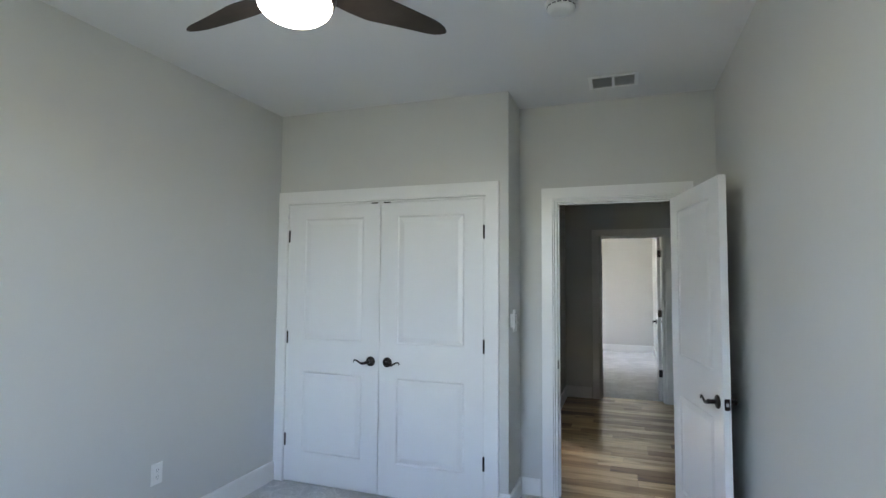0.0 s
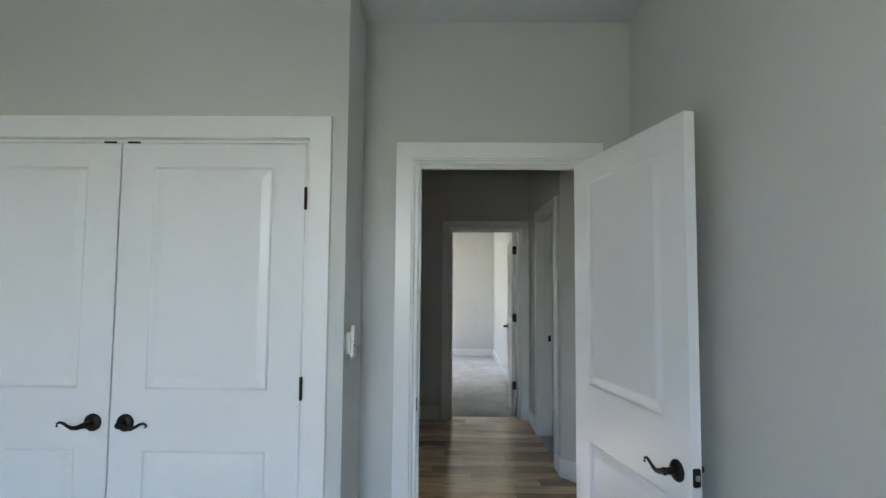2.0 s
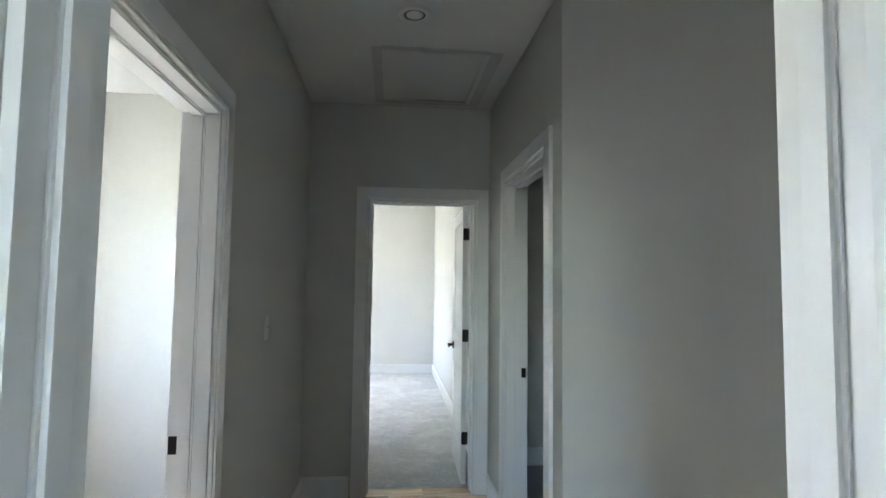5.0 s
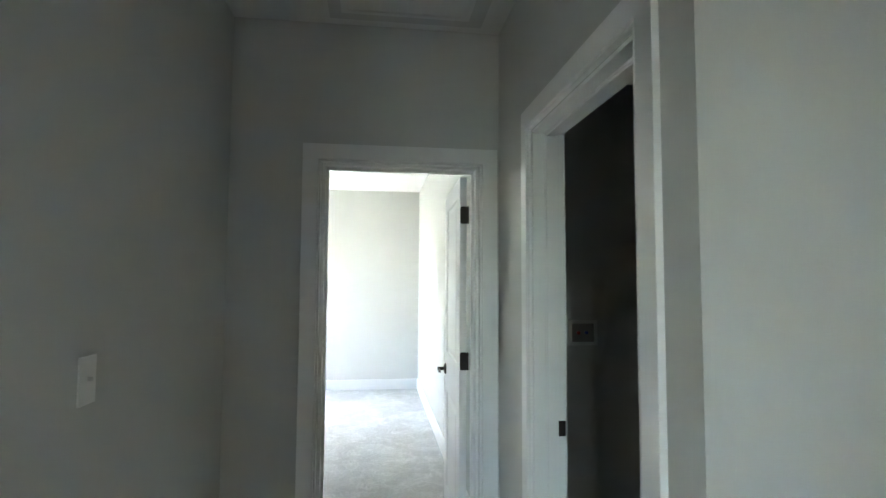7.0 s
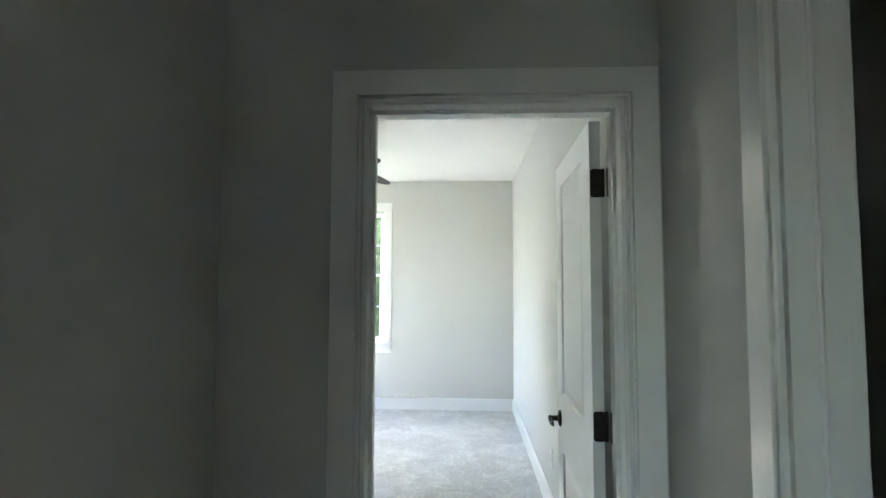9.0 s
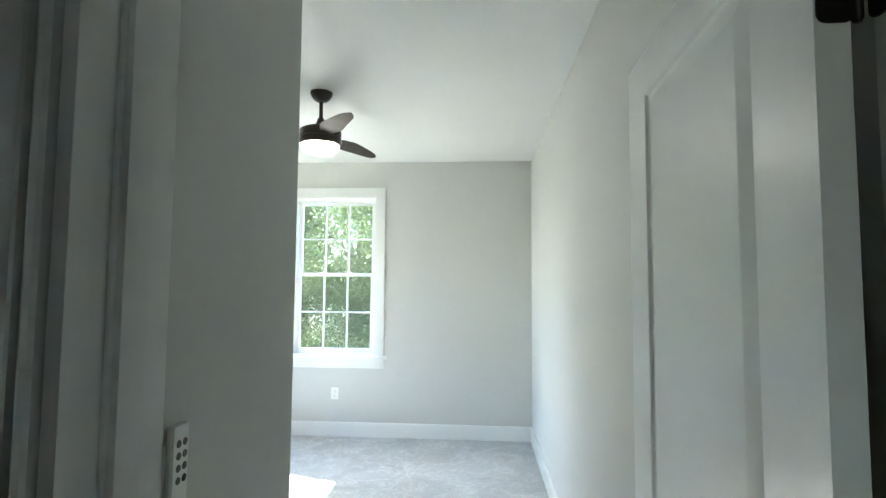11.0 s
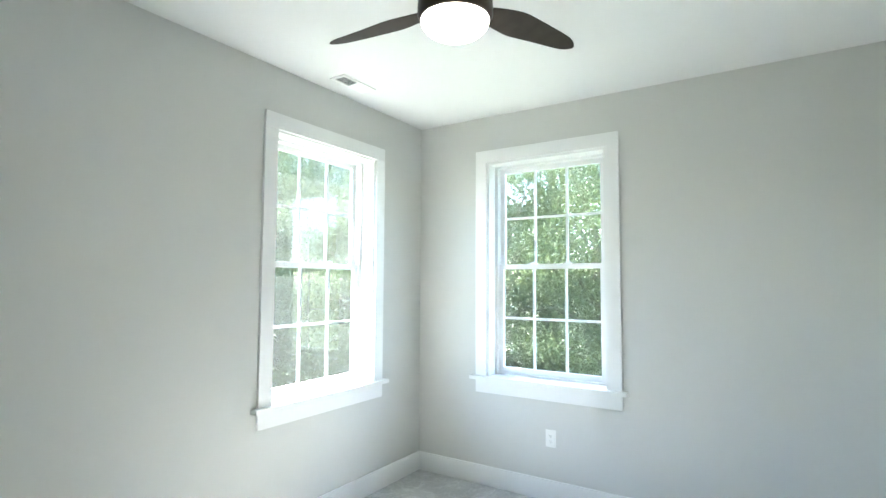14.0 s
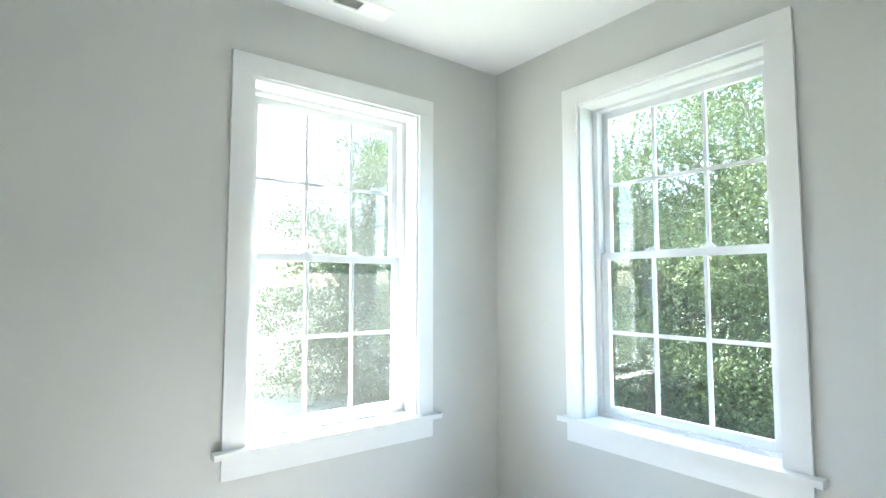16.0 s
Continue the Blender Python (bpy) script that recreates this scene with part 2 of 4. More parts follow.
GRASS = mat("lawn", (0.085, 0.092, 0.058), 0.9, vary=0.4, scale=1.5, bump=1.0, bump_scale=40.0, fine=0.5)
BARK = mat("bark", (0.11, 0.085, 0.065), 0.95, vary=0.35, scale=9.0, bump=1.0, bump_scale=30.0)
SIDING = mat("exterior_siding", (0.62, 0.62, 0.60), 0.7, vary=0.04)
ROOF = mat("roof_shingle", (0.09, 0.09, 0.09), 0.9, vary=0.3, scale=8.0)
LEAF_A = leaf_material("leaf_green", (0.054, 0.075, 0.028), (0.094, 0.113, 0.048))
LEAF_B = leaf_material("leaf_deep_green", (0.041, 0.058, 0.023), (0.073, 0.090, 0.039))


# ---- mesh tools ----
def box(bm, lo, hi, bevel=0.0):
    """A box between two corners, its edges bevelled if asked."""
    lo, hi = [min(a, b) for a, b in zip(lo, hi)], [max(a, b) for a, b in zip(lo, hi)]
    v = [bm.verts.new((x, y, z)) for x in (lo[0], hi[0]) for y in (lo[1], hi[1]) for z in (lo[2], hi[2])]
    faces = [bm.faces.new([v[i] for i in q]) for q in ((0, 1, 3, 2), (4, 6, 7, 5), (0, 4, 5, 1), (2, 3, 7, 6), (0, 2, 6, 4), (1, 5, 7, 3))]
    if bevel:
        edges = list({e for f in faces for e in f.edges})
        bmesh.ops.bevel(bm, geom=edges, offset=bevel, segments=2, affect="EDGES", profile=0.7)


def prism(bm, outline, lo, hi):
    """A plan outline raised from lo to hi."""
    a = [bm.verts.new((x, y, lo)) for x, y in outline]
    b = [bm.verts.new((x, y, hi)) for x, y in outline]
    bm.faces.new(a[::-1])
    bm.faces.new(b)
    n = len(a)
    for i in range(n):
        bm.faces.new((a[i], a[(i + 1) % n], b[(i + 1) % n], b[i]))


def lathe(bm, profile, n=32, m=None):
    """A turned shape about z from (radius, height) pairs."""
    m = m or Matrix()
    rings = []
    for r, z in profile:
        if r < 1e-5:
            rings.append([bm.verts.new(m @ Vector((0, 0, z)))])
        else:
            rings.append([bm.verts.new(m @ Vector((r * math.cos(2 * math.pi * i / n), r * math.sin(2 * math.pi * i / n), z))) for i in range(n)])
    for a, b in zip(rings, rings[1:]):
        for i in range(n):
            q = [a[i % len(a)], a[(i + 1) % len(a)], b[(i + 1) % len(b)], b[i % len(b)]]
            q = [v for k, v in enumerate(q) if v not in q[:k]]
            if len(q) > 2:
                bm.faces.new(q)


def tube(bm, points, radii, n=12, flatten=1.0):
    """A round bar along points, closed at both ends."""
    rings = []
    for i, p in enumerate(points):
        d = (Vector(points[min(i + 1, len(points) - 1)]) - Vector(points[max(i - 1, 0)])).normalized()
        u = d.cross(Vector((0, 0, 1))) if abs(d.z) < 0.95 else d.cross(Vector((1, 0, 0)))
        u.normalize()
        w = d.cross(u).normalized()
        rings.append([bm.verts.new(Vector(p) + radii[i] * (math.cos(a) * u * flatten + math.sin(a) * w)) for a in (2 * math.pi * k / n for k in range(n))])
    for a, b in zip(rings, rings[1:]):
        for k in range(n):
            bm.faces.new((a[k], a[(k + 1) % n], b[(k + 1) % n], b[k]))
    bm.faces.new(rings[0][::-1])
    bm.faces.new(rings[-1])


def part(name, bm, material, parent=None, label="", smooth=False, at=None):
    """Links a bmesh as one mesh object."""
    me = bpy.data.meshes.new(name)
    bmesh.ops.recalc_face_normals(bm, faces=bm.faces)
    bm.to_mesh(me)
    bm.free()
    me.materials.append(material)
    if smooth:
        me.shade_smooth()
        me.set_sharp_from_angle(angle=radians(40))
    ob = new(name, me)
    if at is not None:
        ob.matrix_world = at
    if parent is not None:
        ob.parent = parent
    return tagged(ob, label)


def boxed(name, lo, hi, material, parent=None, label="", bevel=0.0):
    bm = bmesh.new()
    box(bm, lo, hi, bevel)
    return part(name, bm, material, parent, label)


def plate_x(name, lo, hi, material, parent=None, label="", r=0.010):
    """A thin plate with rounded corners, its thickness along x."""
    bm = bmesh.new()
    (x0, y0, z0), (x1, y1, z1) = lo, hi
    r = min(r, (y1 - y0) * 0.45)
    ring = []
    for cy, cz, a0 in ((y1 - r, z1 - r, 0), (y0 + r, z1 - r, 90), (y0 + r, z0 + r, 180), (y1 - r, z0 + r, 270)):
        ring += [(cy + r * math.cos(radians(a0 + k * 22.5)), cz + r * math.sin(radians(a0 + k * 22.5))) for k in range(5)]
    a = [bm.verts.new((x0, y, z)) for y, z in ring]
    b = [bm.verts.new((x1, y, z)) for y, z in ring]
    bm.faces.new(a[::-1])
    bm.faces.new(b)
    for i in range(len(a)):
        bm.faces.new((a[i], a[(i + 1) % len(a)], b[(i + 1) % len(a)], b[i]))
    return part(name, bm, material, parent, label)


def thing(name, m, label, category, group="", kind=""):
    ob = new(name)
    ob.empty_display_size = 0.1
    ob.matrix_world = m
    return tagged(ob, label, category, group, kind)


def structure(name, bm, material, label):
    return tagged(part(name, bm, material), label, "", "", "structure")


# ---- the plan ----
W, E = -2.125, 0.893           # inner faces of the outer west wall and the shared east wall
S1, N2 = -4.20, 7.850          # south face of the first bedroom, north face of the second
H = 2.712                      # ceiling
D1 = (-0.118, 0.668)           # first bedroom's door opening, in the wall y 0 to 0.12
D2 = (0.045, 0.787)            # second bedroom's door opening, in the wall y 3.175 to 3.31
DH = 2.025                     # head of the door openings
LDH = 2.062                    # head of the laundry opening
CLOSET = (-2.036, -0.524)      # closet opening, in the wall y -0.38 to -0.26
LAUNDRY = (1.818, 2.628)       # laundry opening, in the east wall of the hall
BATH = (0.57, 1.315)          # bathroom opening, in the west wall of the hall
WIN_A = (6.403, 7.278)         # west window of the second bedroom
WIN_B = (-1.516, -0.641)       # north window of the second bedroom
WZ = (0.75, 2.35)              # rough sill and head of the windows
HW = -0.380                    # inner face of the hall's west wall
KINK = 1.600                   # where the hall's east wall turns outwards


def wall(name, axis, a, b, span, holes, label, top=H):
    """A wall along an axis ('x' or 'y') between two faces a and b, with holes (from, to, bottom, top) through it."""
    bm = bmesh.new()

    def piece(s, t, z0, z1):
        if t - s > 1e-4 and z1 - z0 > 1e-4:
            box(bm, (s, a, z0) if axis == "x" else (a, s, z0), (t, b, z1) if axis == "x" else (b, t, z1))

    here = span[0]
    for s, t, z0, z1 in sorted(holes):
        piece(here, s, 0, top)
        piece(s, t, 0, z0)
        piece(s, t, z1, top)
        here = t
    piece(here, span[1], 0, top)
    bmesh.ops.remove_doubles(bm, verts=bm.verts, dist=1e-5)
    return structure(name, bm, WALL, label)


grey = "warm grey painted drywall"
# the opening at y 1.65 is unseen, added to light the bathroom doorway
wall("wall_west", "y", W - 0.18, W, (S1 - 0.18, N2 + 0.18), [(1.65, 2.25, 1.0, 2.3), (*WIN_A, WZ[0] - 0.006, WZ[1] - 0.006)], grey + " outer wall with a window opening and an unseen added one")
wall("wall_north", "x", N2, N2 + 0.18, (W, E + 0.12), [(*WIN_B, WZ[0] + 0.008, WZ[1] + 0.008)], grey + " outer wall with a window opening")
# unseen opening, placed so that daylight reaches the first bedroom
wall("wall_south", "x", S1 - 0.18, S1, (W, E + 0.12), [(-1.15, -0.28, *WZ)], grey + " outer wall behind the first bedroom with an unseen added opening")
wall("wall_east_bedroom_1", "y", E, E + 0.12, (S1, 0.0), [], grey + " plain bedroom wall")
wall("wall_east_hall", "y", E, E + 0.12, (KINK, 3.175), [(*LAUNDRY, 0, LDH)], grey + " hall wall with the laundry doorway")
wall("wall_east_bedroom_2", "y", E, E + 0.12, (3.175, N2), [], grey + " plain bedroom wall")
wall("wall_bedroom_1_hall", "x", 0.0, 0.12, (-0.37, 3.3), [(*D1, 0, DH)], grey + " wall with the first bedroom's doorway")
wall("wall_closet_front", "x", -0.38, -0.26, (W, -0.37), [(*CLOSET, 0, DH)], grey + " closet front with a wide doorway")
wall("wall_closet_return", "y", -0.49, -0.37, (-0.26, 0.12), [], grey + " short return wall beside the closet")
wall("wall_closet_back", "x", 0.24, 0.36, (W, HW - 0.12), [], grey + " wall behind the closet")
wall("wall_west_hall", "y", HW - 0.12, HW, (0.12, 3.175), [(*BATH, 0, DH)], grey + " hall wall with the bathroom doorway")
wall("wall_bedroom_2_hall", "x", 3.175, 3.31, (HW - 0.12, E), [(*D2, 0, DH)], grey + " end wall of the hall with a doorway")
wall("wall_bath_north", "x", 3.175, 3.31, (W, HW - 0.12), [], grey + " plain wall")
wall("wall_alcove", "y", -0.214, -0.094, (3.31, 4.097), [], grey + " short wall beside the second bedroom's doorway")
wall("wall_closet_2_front", "x", 3.977, 4.097, (W, -0.214), [], grey + " plain wall behind the alcove")
wall("wall_laundry_north", "x", 3.70, 3.82, (E + 0.12, 2.8), [], grey + " laundry wall")
wall("wall_laundry_east", "y", 2.6, 2.72, (1.78, 3.70), [], grey + " laundry wall")
wall("wall_laundry_south", "x", 1.66, 1.78, (1.05, 2.6), [], grey + " laundry wall")
# unseen lobby walls; the east one has an opening added for daylight
wall("wall_lobby_east", "y", 3.3, 3.42, (-1.2, 1.6), [(-0.95, -0.15, 0.9, 2.3)], grey + " unseen wall added beyond the hall")
wall("wall_lobby_north", "x", 1.48, 1.6, (1.16, 3.3), [], grey + " unseen wall added beyond the hall")

bm = bmesh.new()
run = Vector((0.646, -0.763))
side = Vector((0.763, 0.646)) * 0.12
a0 = Vector((E, KINK))
a1 = a0 + run * 1.94
prism(bm, [a0, a1, a1 + side, a0 + side], 0, H)
structure("wall_hall_slanted", bm, WALL, grey + " wall that turns away from the hall at a slant")

# ceilings
for name, lo, hi in (("ceiling_bedroom_1", (W - 0.18, S1 - 0.18), (E + 0.12, 0.06)), ("ceiling_hall", (W - 0.18, 0.06), (3.42, 3.24)),
                     ("ceiling_bedroom_2", (W - 0.18, 3.24), (2.8, N2 + 0.18))):
    bm = bmesh.new()
    box(bm, (*lo, H), (*hi, H + 0.12))
    structure(name, bm, CEIL, "flat white painted ceiling")
bm = bmesh.new()
box(bm, (-2.8, -4.9, H + 0.12), (3.9, 8.5, H + 0.3))
structure("roof", bm, ROOF, "dark shingled roof slab over the rooms")

# subfloor under everything, laundry and bathroom floors
bm = bmesh.new()
box(bm, (W - 0.18, S1 - 0.18, -0.4), (3.42, N2 + 0.18, -0.03))
structure("foundation", bm, SIDING, "pale foundation block under the house")
for name, lo, hi, lab in (("floor_laundry", (E + 0.012, 1.62), (2.6, 3.70), "grey vinyl laundry floor"), ("floor_bathroom", (W, 0.36), (HW - 0.012, 3.175), "grey vinyl bathroom floor"),
                          ("floor_closet", (W, -0.26), (-0.49, 0.24), "grey closet floor")):
    bm = bmesh.new()
    box(bm, (*lo, -0.03), (*hi, 0.0))
    structure(name, bm, TILE, lab)


def carpet(name, pieces, label):
    """Cut pile laid as a finely uneven sheet."""
    verts, faces = [], []
    for x0, y0, x1, y1 in pieces:
        nx, ny = max(2, int((x1 - x0) / 0.016)), max(2, int((y1 - y0) / 0.016))
        base = len(verts)
        xs, ys = np.linspace(x0, x1, nx), np.linspace(y0, y1, ny)
        zz = np.random.uniform(-0.0022, 0.0022, (ny, nx))
        for j in range(ny):
            for i in range(nx):
                verts.append((xs[i], ys[j], 0.004 + zz[j, i]))
        for j in range(ny - 1):
            for i in range(nx - 1):
                k = base + j * nx + i
                faces.append((k, k + 1, k + nx + 1, k + nx))
    me = bpy.data.meshes.new(name)
    me.from_pydata(verts, [], faces)
    me.materials.append(CARPET)
    me.shade_smooth()
    return tagged(new(name, me), label, "", "", "structure")


carpet("floor_bedroom_1", [(W, S1, E, -0.38), (-0.37, -0.38, E, 0.0), (D1[0], 0.0, D1[1], 0.022)], "light grey cut-pile bedroom carpet with brushed patches")
carpet("floor_bedroom_2", [(W, 4.097, E, N2), (-0.094, 3.31, E, 4.097), (D2[0], 3.292, D2[1], 3.31)], "light grey cut-pile bedroom carpet with footprints")


# ---- trim ----
def baseboard(name, axis, face, out, spans, h=0.14):
    """A baseboard on a wall face; out is +1 or -1, the side on which it stands proud."""
    for s, t in spans:
        bm = bmesh.new()
        for d, z0, z1 in ((0.015, 0.0, h - 0.012), (0.011, h - 0.012, h)):
            lo, hi = (face, face + out * d)
            box(bm, (s, lo, z0) if axis == "x" else (lo, s, z0), (t, hi, z1) if axis == "x" else (hi, t, z1), 0.0)
        structure(name, bm, TRIM, "white painted flat baseboard")


CW = 0.089                     # door casing width


PROFILE = ((0.0, 0.0), (0.0, 0.0100), (0.0020, 0.0145), (0.0055, 0.0165), (0.0085, 0.0150), (0.0095, 0.0095), (0.0130, 0.0095),
           (0.0140, 0.0175), (0.0155, 0.0200), (0.0170, 0.0180))


def casing(axis, face, out, hole, h=DH, w=CW, left=None, right=None, bead=True):
    """Flat casing round an opening on one wall face: three boards mitred at the corners, with a bead and a quirk along the inner edge."""
    a, b = hole[0] - 0.006, hole[1] + 0.006
    h = h + 0.006
    lw, rw = (w if left is None else left), (w if right is None else right)
    root = thing("door_casing", Matrix(), "white painted flat door casing", "door casing", "door casings", "structure")
    prof = PROFILE if bead else ((0.0, 0.0), (0.0, 0.0165), (0.0015, 0.0180))

    def board(ends, width):
        """ends: for each end, a function from (u, width at this board) to (along the wall, z)."""
        bm = bmesh.new()
        section = list(prof) + [(width - 0.0015, 0.0180), (width, 0.0165), (width, 0.0)]
        rings = []
        for end in ends:
            ring = []
            for u, v in section:
                s, z = end(u, u / width)
                ring.append(bm.verts.new((s, face + out * v, z) if axis == "x" else (face + out * v, s, z)))
            rings.append(ring)
        n = len(section)
        for i in range(n):
            bm.faces.new((rings[0][i], rings[0][(i + 1) % n], rings[1][(i + 1) % n], rings[1][i]))
        bm.faces.new(rings[0][::-1])
        bm.faces.new(rings[1])
        part("casing_board", bm, TRIM, root)

    board((lambda u, k: (a - u, 0.0), lambda u, k: (a - u, h + (u if u < 0.017 else w * k))), lw)
    board((lambda u, k: (b + u, 0.0), lambda u, k: (b + u, h + (u if u < 0.017 else w * k))), rw)
    board((lambda u, k: (a - (u if u < 0.017 else lw * k), h + u), lambda u, k: (b + (u if u < 0.017 else rw * k), h + u)), w)
    return root


def jamb(axis, faces, hole, stop_at, h=DH):
    """The lining of a doorway: two sides, a head and the stop strips."""
    a, b = hole
    f0, f1 = min(faces) - 0.002, max(faces) + 0.002
    ob = thing("door_jamb", Matrix(), "white painted door lining with a stop strip", "door frame", "door linings", "structure")

    def bar(name, s, t, g0, g1, z0, z1):
        boxed(name, (s, g0, z0) if axis == "x" else (g0, s, z0), (t, g1, z1) if axis == "x" else (g1, t, z1), TRIM, ob, "", 0.001)

    t = 0.014
    bar("side_jamb", a - t + 0.01, a + 0.010, f0, f1, 0, h)
    bar("side_jamb", b - 0.010, b + t - 0.01, f0, f1, 0, h)
    bar("head_jamb", a + 0.010, b - 0.010, f0, f1, h - 0.012, h)
    s0, s1 = stop_at
    c0, c1 = s0 - 0.006, s1 + 0.006
    bar("cove", a + 0.0105, a + 0.0145, c0, c1, 0, h - 0.017)
    bar("cove", b - 0.0145, b - 0.0105, c0, c1, 0, h - 0.017)
    bar("cove", a + 0.0105, b - 0.0105, c0, c1, h - 0.0165, h - 0.0125)
    bar("stop", a + 0.0105, a + 0.021, s0, s1, 0, h - 0.024)
    bar("stop", b - 0.021, b - 0.0105, s0, s1, 0, h - 0.024)
    bar("stop", a + 0.0105, b - 0.0105, s0, s1, h - 0.0235, h - 0.0125)
    return ob


def moulded(bm, a, b, z0, z1, y, out):
    """A door panel: a sunk groove with a raised field, between (a, z0) and (b, z1) on the face y."""
    steps = ((0.0, 0.0), (0.002, -0.001), (0.006, -0.006), (0.010, -0.0075), (0.015, -0.0075), (0.043, -0.0015), (0.046, -0.001))
    rings = []
    for d, depth in steps:
        rings.append([bm.verts.new((x, y + out * depth, z)) for x, z in ((a + d, z0 + d), (b - d, z0 + d), (b - d, z1 - d), (a + d, z1 - d))])
    for p, q in zip(rings, rings[1:]):
        for i in range(4):
            bm.faces.new((p[i], p[(i + 1) % 4], q[(i + 1) % 4], q[i]))
    bm.faces.new(rings[-1])


def leaf_mesh(width, height=2.0, thick=0.035, stile=0.130):
    """A two-panel moulded leaf from x 0 to width, y 0 to -thick, with panels on both faces."""
    bm = bmesh.new()
    zs = (0.0, 0.215, 0.79, 1.025, 1.905, height)
    a, b = stile, width - stile
    for y, out in ((0.0, 1), (-thick, -1)):
        for x0, x1, z0, z1 in ((0, a, 0, height), (b, width, 0, height), (a, b, zs[0], zs[1]), (a, b, zs[2], zs[3]), (a, b, zs[4], zs[5])):
            bm.faces.new([bm.verts.new((x, y, z)) for x, z in ((x0, z0), (x1, z0), (x1, z1), (x0, z1))])
        moulded(bm, a, b, zs[1], zs[2], y, out)
        moulded(bm, a, b, zs[3], zs[4], y, out)
    for p, q in (((0, 0), (width, 0)), ((0, height), (width, height))):
        bm.faces.new([bm.verts.new(v) for v in ((p[0], 0, p[1]), (q[0], 0, q[1]), (q[0], -thick, q[1]), (p[0], -thick, p[1]))])
    for x in (0, width):
        bm.faces.new([bm.verts.new(v) for v in ((x, 0, 0), (x, 0, height), (x, -thick, height), (x, -thick, 0))])
    bmesh.ops.remove_doubles(bm, verts=bm.verts, dist=1e-5)
    return bm


def lever(parent, x, z, y, out, toward):
    """A curled lever on a round rose, on the face y."""
    m = Matrix.Translation((x, y, z)) @ Matrix.Rotation(radians(-90 * out), 4, "X")
    bm = bmesh.new()
    lathe(bm, ((0, 0.0), (0.034, 0.0), (0.034, 0.004), (0.030, 0.009), (0.020, 0.012), (0.012, 0.014), (0.011, 0.040), (0.013, 0.046), (0.010, 0.052), (0, 0.053)), 32, m)
    rose = part("lever_handle", bm, BLACK, parent, "oil-rubbed bronze curled lever handle", True)
    pts = [(x + toward * d, y + out * 0.046, z + e) for d, e in ((-0.006, 0), (0.012, -0.003), (0.03, -0.010), (0.05, -0.011), (0.068, -0.003), (0.084, 0.007), (0.098, 0.010), (0.108, 0.005), (0.110, -0.002), (0.105, -0.005))]
    bm = bmesh.new()
    tube(bm, pts, (0.010, 0.0105, 0.009, 0.0075, 0.0062, 0.0055, 0.005, 0.0045, 0.0045, 0.004), 12, 0.8)
    part("lever", bm, BLACK, rose, "", True)
    return rose


def hinge(parent, x, y, z, leaf_x, leaf_y):
    """A butt hinge: the knuckle and two leaves with rounded corners."""
    bm = bmesh.new()
    lathe(bm, ((0, -0.046), (0.004, -0.045), (0.006, -0.042), (0.0062, 0.042), (0.004, 0.045), (0, 0.046)), 12, Matrix.Translation((x, y, z)))
    ob = part("hinge", bm, BLACK, parent, "black butt hinge", True)
    return ob


def latch(parent, x, y, z, nx):
    """The latch plate on a leaf's edge, with its bolt."""
    ob = plate_x("latch_plate", (min(x, x + nx * 0.0022), y - 0.013, z - 0.028), (max(x, x + nx * 0.0022), y + 0.013, z + 0.028), BLACK, parent, "black latch plate", 0.006)
    bm = bmesh.new()
    box(bm, (x + nx * 0.0022, y - 0.006, z - 0.008), (x + nx * 0.009, y + 0.006, z + 0.008), 0.002)
    part("latch_bolt", bm, STEEL, ob, "bright steel latch bolt")
    return ob


def door(name, m, width, label, handles=(1, -1), latched=True, group="", mirror=False, hz=0.925):
    """A hinged leaf. The pivot is at the origin; closed it lies along +x (or -x if mirrored), y from 0 to -0.035."""
    root = thing(name, m, label, "door", group)
    sx = -1 if mirror else 1
    bm = leaf_mesh(width)
    for v in bm.verts:
        v.co.x *= sx
        v.co.z += 0.012
    part("leaf", bm, DOORP, root, "white two-panel moulded leaf")
    hx = sx * (width - 0.066)
    for out in handles:
        lever(root, hx, hz, 0.0 if out > 0 else -0.035, out, -sx)
    if latched:
        latch(root, sx * width, -0.0175, hz, sx)
    for z in (0.335, 1.07, 1.815):
        hinge(root, -sx * 0.001, 0.006, z, 0, 0)
        plate_x("hinge_plate", (min(0.0, -sx * 0.0018), -0.033, z - 0.045), (max(0.0, -sx * 0.0018), 0.004, z + 0.045), BLACK, root, "black hinge leaf on the door's edge")
    return root


def hinge_plate(axis_x, y0, y1, z, nx):
    """The hinge leaf let into the lining."""
    return (axis_x, y0, z - 0.045), (axis_x + nx * 0.002, y1, z + 0.045)


# casings and linings
casing("x", 0.0, -1, D1, right=0.083)
casing("x", 0.12, 1, D1)
jamb("x", (0.0, 0.12), D1, (0.040, 0.075), h=DH + 0.008)
casing("x", 3.175, -1, D2)
casing("x", 3.31, 1, D2)
jamb("x", (3.175, 3.31), D2, (3.225, 3.262), h=DH + 0.008)
casing("x", -0.38, -1, CLOSET, left=0.0825, right=0.086, bead=False)
jamb("x", (-0.38, -0.26), CLOSET, (-0.335, -0.305))
casing("y", E, -1, LAUNDRY, h=LDH)
casing("y", E + 0.12, 1, LAUNDRY, h=LDH)
jamb("y", (E, E + 0.12), LAUNDRY, (E + 0.050, E + 0.087), h=LDH)
casing("y", HW, 1, BATH)
jamb("y", (HW - 0.12, HW), BATH, (HW - 0.085, HW - 0.050))

